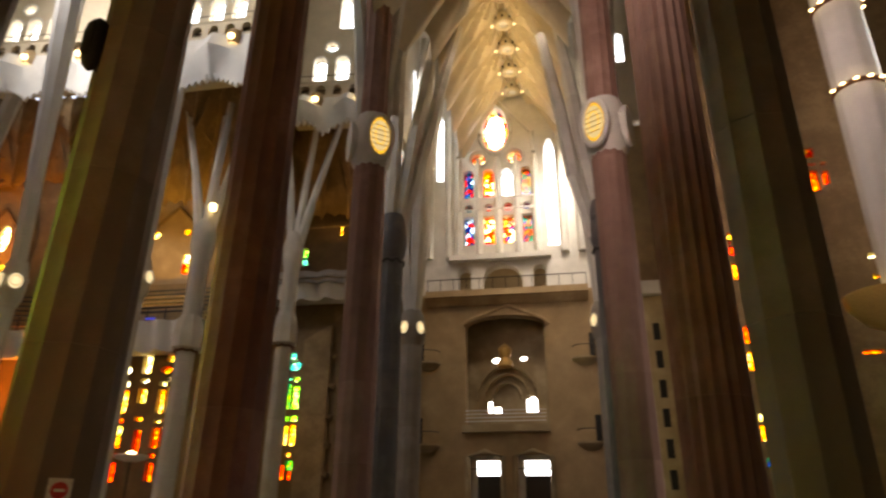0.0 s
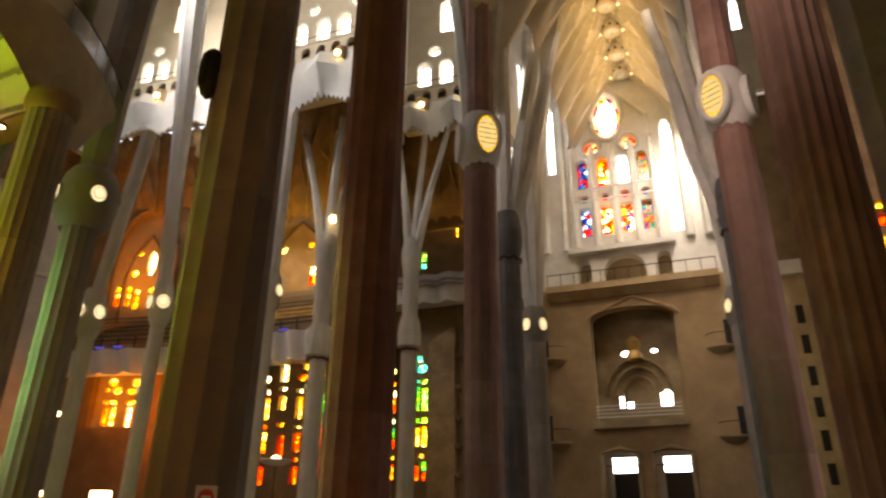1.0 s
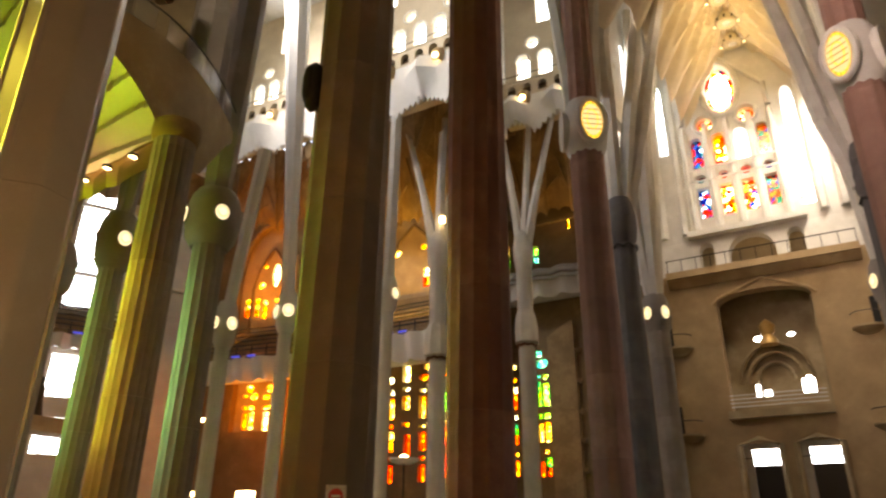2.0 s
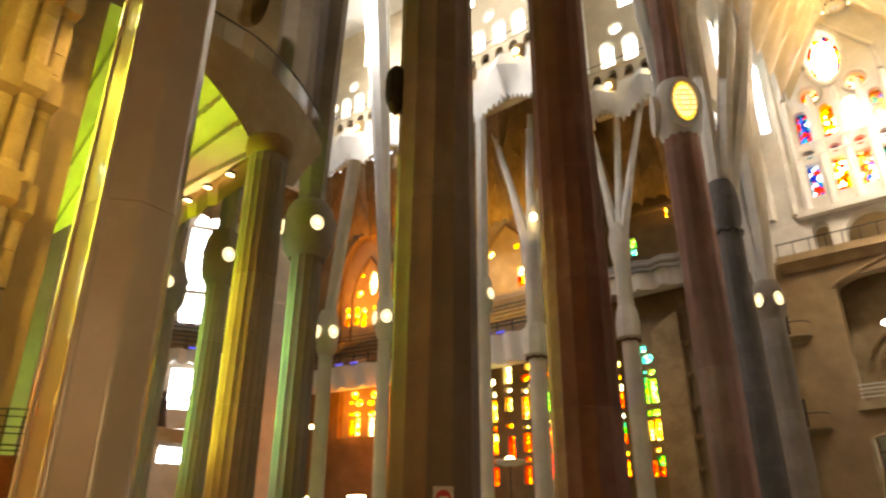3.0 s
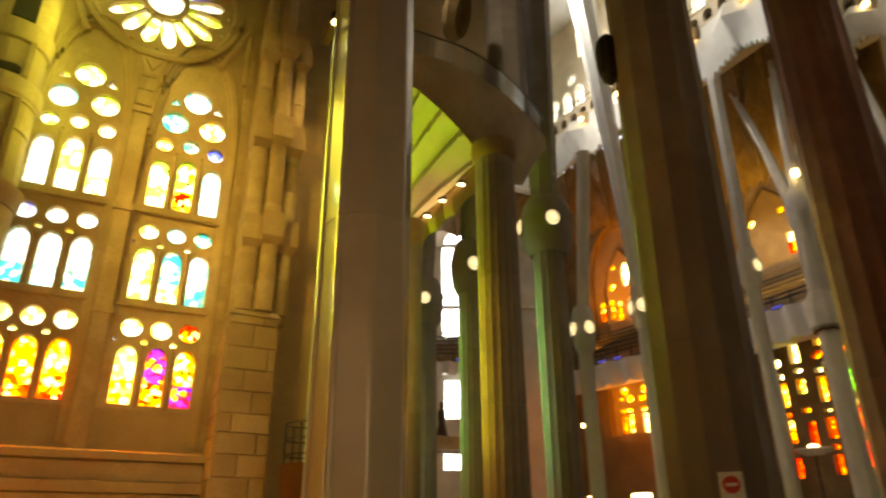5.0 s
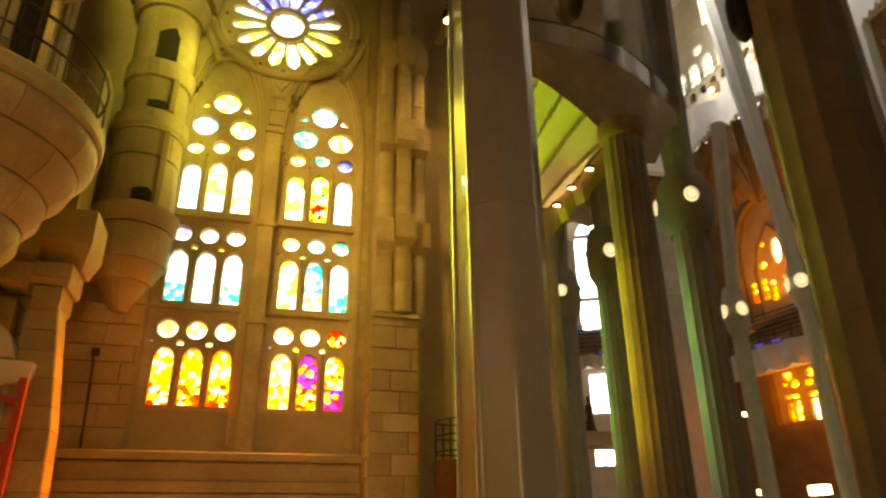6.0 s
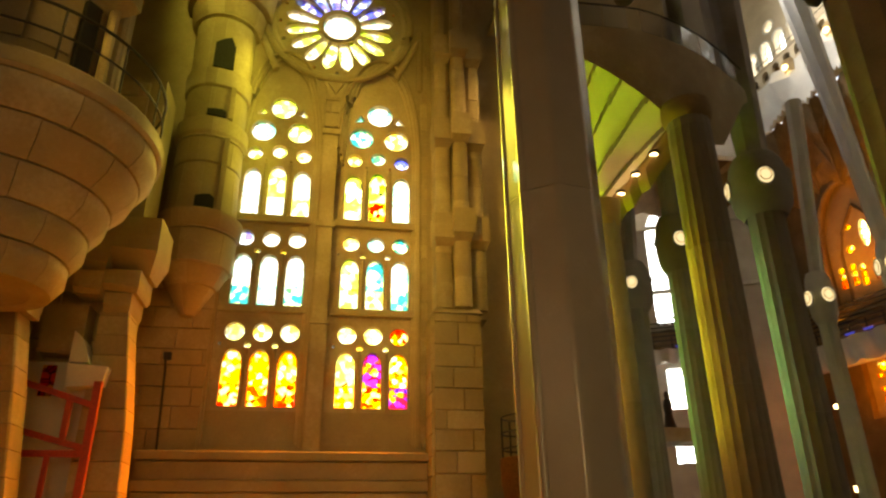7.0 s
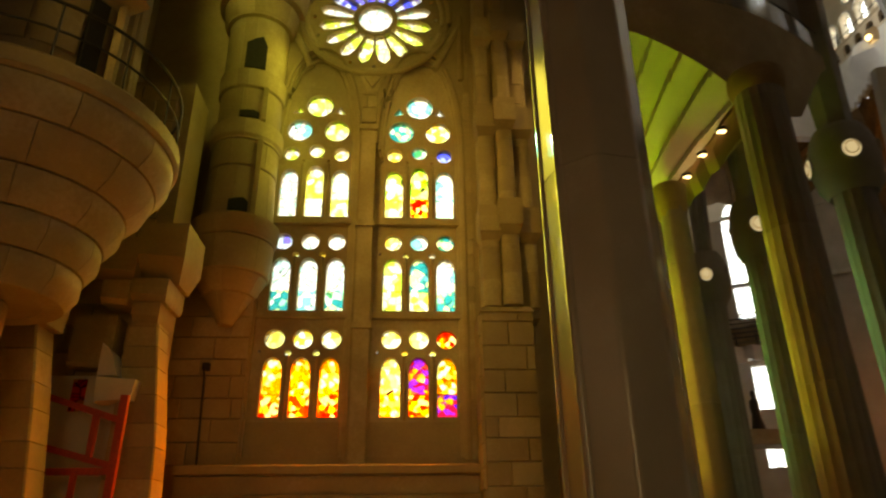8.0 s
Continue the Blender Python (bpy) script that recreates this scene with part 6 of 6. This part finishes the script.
for x, y, z in ((-16.0, 12.8, 13.5), (-16.85, 12.5, 13.15), (-17.45, 12.15, 12.7)):
    lamp_data = bpy.data.lights.new("spot_bulb", "POINT")
    lamp_data.energy, lamp_data.shadow_soft_size, lamp_data.color = 3.5, 0.1, (1.0, 0.6, 0.22)
    new("spot_bulb", lamp_data).location = (x + 0.12, y - 0.3, z - 0.3)
    sp = part("spotlight", Shape().lathe([(0.14, 0.0), (0.17, 0.02), (0.17, 0.12)], 16, pose(x, y, z)), IRON, gal)
    part("lamp_glass", Shape().lathe([(0.005, 0.0), (0.14, 0.0), (0.14, 0.03)], 16, pose(x, y, z + 0.005)), SPOT, sp, "warm glowing lamp glass")
for i in range(9):
    f = (i + 1.2) / 10.4
    j = int(f * n)
    a, b = Vector(top[j]), Vector(top[min(n, j + 2)])
    part("glass_panel", Shape().add([tuple(a + Vector((0, 0.03, 0.05))), tuple(b + Vector((0, -0.03, 0.05))), tuple(b + Vector((0, -0.03, 0.95))), tuple(a + Vector((0, 0.03, 0.95))), tuple(a + Vector((-0.02, 0.03, 0.05))), tuple(b + Vector((-0.02, -0.03, 0.05))), tuple(b + Vector((-0.02, -0.03, 0.95))), tuple(a + Vector((-0.02, 0.03, 0.95)))], [(0, 1, 2, 3), (7, 6, 5, 4), (0, 4, 5, 1), (1, 5, 6, 2), (2, 6, 7, 3), (3, 7, 4, 0)]), GLASSY, gal)
part("hand_rail", Shape().tube([(x, y, z + 1.0) for x, y, z in top], 0.03, 6), IRON, gal)
# the capital's brown stands for shade under the arch
part("capital", Shape().lathe([(0.69, 14.1), (0.74, 14.16), (0.79, 14.3), (0.82, 14.5), (0.8, 14.8)], 20, pose(-15.0, 13.61, 0)), UMBER, gal)
up = thing("column", (-16.9, 15.7, 17.61), "grey fluted shaft rising behind the gallery rail", "column", "gallery columns")
shaft(up, GRANITE, 0.86, 0.0, 30, 8)
boss_ = thing("carved_boss", (-15.9, 12.7, 21.3, 0, 0, -40), "round carved stone boss on the gallery vault", "boss", "", "structure")
part("disc", Shape().lathe([(0.01, 0.2), (0.3, 0.3), (0.42, 0.15), (0.6, 0.28), (0.75, 0.12), (1.0, 0.22), (1.1, 0.0), (0.9, -0.3)], 24, pose(0, 0, 0, 70, 0, 0)), SAND, boss_)
for a in range(0, 360, 30):
    part("leaf", Shape().lathe([(0.01, 0.16), (0.12, 0.1), (0.16, 0)], 8, pose(0, 0, 0, 70, 0, 0) @ pose(0.88 * math.cos(radians(a)), 0.88 * math.sin(radians(a)), 0.16)), SAND, boss_)
# runs on unseen up to the roof: added height that blocks the sun
structure("wall_gallery", Shape().box(-18.6, 7.4, 17.61, -17.6, 15.2, 53.5), SAND, "sandstone wall above the gallery")
structure("gallery_floor", Shape().box(-24, 7.6, 17.2, -17.3, 17.0, 17.6), SAND, "stone floor slab of the gallery", "floor")
structure("wall_gallery_end", Shape().box(-25, 7.5, 0, -24.4, 11, 34), PALE, "pale wall under the gallery")

# ---- loudspeaker and sign on the column ----
spk = thing("loudspeaker", (-7.1, 12.4, 12.6, 0, 0, -20), "long dark oval loudspeaker bracketed to a column", "loudspeaker")
part("case", Shape().loft([[(0.29 * q * math.cos(a) - 0.85, 0.26 * q * math.sin(a), z) for i in range(16) for a in (2 * math.pi * i / 16,)] for z, q in ((-0.1, 0.2), (0.05, 0.7), (0.4, 1.0), (1.0, 1.05), (1.35, 0.8), (1.5, 0.3))]), IRON, spk)
part("grille", Shape().loft([[(0.22 * q * math.cos(a) - 0.85, -0.18 - 0.12 * q * max(0.0, -math.sin(a)), z) for i in range(12) for a in (math.pi + math.pi * i / 11,)] for z, q in ((0.2, 0.6), (0.45, 0.95), (1.0, 1.0), (1.25, 0.7))], None, True, False), VOID, spk)
part("bracket", Shape().tube([(-0.75, 0, 0.1), (-0.6, 0.1, -0.2), (-0.2, 0.5, -0.15)], 0.03, 6), IRON, spk)
sg = thing("no_entry_sign", (-5.22, 11.55, 2.3, 0, 0, 40), "white square sign with a red round no entry mark", "sign")
part("board", Shape().box(-0.19, 0, -0.24, 0.19, 0.03, 0.3), SIGNW, sg)
part("mark", Shape().lathe([(0.005, 0), (0.14, 0), (0.14, 0.008)], 28, pose(0, -0.003, 0.1, 90, 0, 0)), SIGNR, sg)
part("bar", Shape().box(-0.085, -0.016, 0.075, 0.085, -0.011, 0.125), SIGNW, sg)
part("post", Shape().tube([(0, 0.06, -2.3), (0, 0.06, 0.3)], 0.03, 10), IRON, sg)
part("foot", Shape().lathe([(0.005, -2.25), (0.24, -2.27), (0.26, -2.3)], 20, pose(0, 0.06, 0)), IRON, sg)

# ---- galleries of the apse ----


def apse_gallery(p0, p1, u0, u1, v, depth, height, steps=6):
    m = face(p1, p0)
    g = thing("apse_gallery", (0, 0, 0), "white stone gallery with dark stepped rails and blue lamps", "balcony", "apse galleries", "structure")
    s = Shape()
    k = 48
    upper = [(u0 + (u1 - u0) * i / k, v, depth + 0.25 * math.sin(i * 0.8)) for i in range(k + 1)]
    lower = [(u, v - height - 0.35 * abs(math.sin(i * 0.4)), w - 0.7) for i, (u, _, w) in enumerate(upper)]
    wall_a = [(u, v, 0.02) for u, _, _ in upper]
    wall_b = [(u, v - height * 0.8, 0.02) for u, _, _ in upper]
    q = k + 1
    s.add(upper + lower + wall_a + wall_b, [f for i in range(k) for f in ((i, i + 1, q + i + 1, q + i), (2 * q + i, 2 * q + i + 1, i + 1, i), (q + i, q + i + 1, 3 * q + i + 1, 3 * q + i))], m)
    part("deck", s, WHITE, g)
    for j in range(steps):
        part("stepped_rail", Shape().tube([m @ Vector((u0, v + 0.85 + 0.56 * j, depth - 0.4 - 0.5 * j)), m @ Vector((u1, v + 0.85 + 0.56 * j, depth - 0.4 - 0.5 * j))], 0.06, 6), IRON, g)
        part("bench", Shape().box(u0, v + 0.1 + 0.56 * j, depth - 1.1 - 0.5 * j, u1, v + 0.42 + 0.56 * j, depth - 0.6 - 0.5 * j, m), UMBER, g)
    u = u0 + 0.5
    while u < u1:
        part("rail_post", Shape().box(u - 0.05, v, depth - 0.35, u + 0.05, v + 1.1, depth - 0.25, m), IRON, g)
        u += 1.6
    if not steps:
        for dv, dw in ((0.0, 0.16), (0.45, 0.34), (0.75, 0.2)):
            part("ledge", Shape().tube([m @ Vector((u, v + dv, w + dw)) for u, _, w in upper], 0.2, 8), CONC, g)
    for u in (u0 + (u1 - u0) * 0.5, u0 + (u1 - u0) * 0.62) if steps else ():
        part("blue_lamp", Shape().box(u - 0.4, v + 0.08, depth - 0.1, u + 0.4, v + 0.24, depth + 0.02, m), LEDBLUE, g)


apse_gallery(OUT[2], OUT[3], 0.5, 12.4, 18.1, 4.5, 2.1)
apse_gallery(OUT[4], OUT[5], 0.5, 14.6, 16.5, 4.0, 1.7)
apse_gallery(OUT[0], OUT[1], 0.5, 14.5, 23.2, 3.5, 1.2, 0)
apse_gallery(OUT[6], OUT[7], 0.8, 9.5, 17.4, 2.6, 0.9)

# low lamps on thin stands, and one small one among the stone limbs
for x, y, z, r in ((-31.6, 31.1, 9.9, 0.14), (-31.9, 30.8, 8.4, 0.22), (-29.9, 33.0, 4.0, 0.5), (-31.8, 30.9, 4.0, 0.3)):
    ll = thing("stand_lamp", (x, y, 0), "small white lamp box on a thin dark stand", "lamp", "stand lamps")
    part("pole", Shape().tube([(0, 0, 0), (0, 0, z - r * 0.5)], 0.03, 6), IRON, ll)
    part("lamp_box", Shape().box(-r, -r * 0.6, z - r * 0.5, r, r * 0.6, z + r * 0.5), SPOT, ll, "glowing white lamp box")
    part("foot", Shape().lathe([(0.25, 0), (0.22, 0.04), (0.03, 0.06)], 12), IRON, ll)
sl = thing("spot_lamp", (-22.2, 43.4, 25.2), "small white spot lamp on the stone limb", "lamp")
part("lamp_box", Shape().loft([[(-0.2 * q, -0.14, z), (0.2 * q, -0.14, z), (0.2 * q, 0.14, z), (-0.2 * q, 0.14, z)] for z, q in ((-0.26, 0.8), (-0.1, 1.0), (0.22, 1.0), (0.28, 0.8))]), SPOT, sl)
part("bracket", Shape().tube([(0, 0.1, 0), (-0.1, 0.75, -0.1)], 0.05, 6), IRON, sl)
od = thing("dish_lamp", (-28.75, 48.6, 7.4, 0, 0, 30), "pale oval dish lamp before the golden windows", "lamp")
part("dish", Shape().loft([[(1.3 * q * math.cos(a), 0.7 * q * math.sin(a), z) for i in range(24) for a in (2 * math.pi * i / 24,)] for z, q in ((-0.3, 0.4), (-0.1, 0.85), (0.12, 1.0), (0.2, 0.9), (0.1, 0.3))]), WHITE, od)
part("stem", Shape().tube([(0, 0, -7.4), (0, 0, -0.2)], 0.06, 8), IRON, od)
part("bulb", Shape().lathe([(0.01, 0.1), (0.4, 0.2), (0.3, 0.4), (0.01, 0.5)], 12), SPOT, od)
# a bronze statue seen against the bright bay
st = thing("statue", (-48.5, 29.3, 9.65), "dark bronze statue standing on a ledge", "statue")
part("figure", Shape().lathe([(0.42, 0), (0.5, 0.1), (0.42, 0.5), (0.3, 1.2), (0.36, 1.75), (0.3, 2.2), (0.12, 2.4), (0.19, 2.6), (0.16, 2.85), (0.02, 3.0)], 12), BRONZE, st)
structure("ledge_apse", Shape().box(-50.5, 27.5, 8.6, -47.6, 33.5, 9.65), SAND, "stone ledge across the bright bay", "ledge")

# ---- across the crossing: stair tower with slits, nave wall, white column ----
tw = thing("slit_tower", (0, 0, 0), "pale stair tower with a column of dark slits", "tower", "", "structure")
part("body", Shape().box(9.5, 50.0, 0, 12.2, 53.5, 18.6), SAND, tw)
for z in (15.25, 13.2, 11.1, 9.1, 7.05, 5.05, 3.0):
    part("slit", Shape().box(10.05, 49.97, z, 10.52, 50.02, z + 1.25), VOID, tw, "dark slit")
part("parapet", Shape().box(9.2, 49.4, 18.6, 12.5, 50.0, 19.6), PALE, tw)
nave = face((12.9, 44.5), (34, 44.5))
ln = []
ln += strip(2.1, 0.46, ((5.9, 6.4, "s", 0.3), (7.4, 8.3, "y", 0.38), (8.55, 8.95, "p", 0.38), (11.6, 12.8, "y"), (13.3, 14.4, "o"), (17.6, 18.7, "o"), (19.3, 20.0, "r"), (20.15, 20.3, "o"), (20.45, 20.9, "y")))
ln += strip(8.1, 0.5, ((23.6, 25.1, "r"), (25.5, 25.65, "r"), (26.1, 26.8, "o", 0.56))) + strip(8.8, 0.44, ((24.0, 25.0, "r"), (25.5, 25.7, "r")))
ln += strip(10.45, 0.7, ((18.55, 18.85, "p"), (17.2, 17.4, "y"), (12.4, 12.6, "o", 1.2, -1.4), (16.4, 16.6, "o")))
# the nave's shade is put into this wall's dark brown
structure("wall_nave", Shape().plate(rect(0, 0, 21, 54), [p for p, _ in ln], -0.6, 0, nave), UMBER, "nave wall beyond the crossing, coloured dark for its shadow")
wn_ = thing("window_nave", (0, 0, 0), "small orange stained lights in the nave wall", "window", "", "structure")
glaze(wn_, nave, ln, -0.35)
backdrop(1, 4, 18, 26, -1.7, nave, "bright daylight outside the window")
pc = column(20.95, 36.0, 2.7, 45, 10, WHITE, "white slender column with a ring of small lights", "nave columns")
for zr in (25.4, 31.3):
    part("light_ring", Shape().lathe([(1.3, zr - 0.2), (1.4, zr - 0.1), (1.4, zr + 0.08), (1.3, zr + 0.12)], 28), RUST, pc)
    for a in range(190, 360, 28):
        part("ring_lamp", Shape().lathe([(0.005, -0.06), (0.15, 0), (0.005, 0.06)], 8, pose(1.46 * math.cos(radians(a)), 1.46 * math.sin(radians(a)), zr)), SPOT, pc)
# the balcony's golden wash is painted: plain stone in the gilded material
gb = thing("lit_balcony", (19.7, 36.2, 12.6), "round stone balcony with golden light put into its colour", "balcony")
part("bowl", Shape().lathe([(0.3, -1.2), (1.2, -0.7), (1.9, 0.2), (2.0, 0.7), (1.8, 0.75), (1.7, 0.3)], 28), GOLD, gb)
part("lamp", Shape().lathe([(0.005, 0.5), (0.35, 0.55), (0.3, 0.9), (0.005, 1.0)], 12), SPOT, gb)
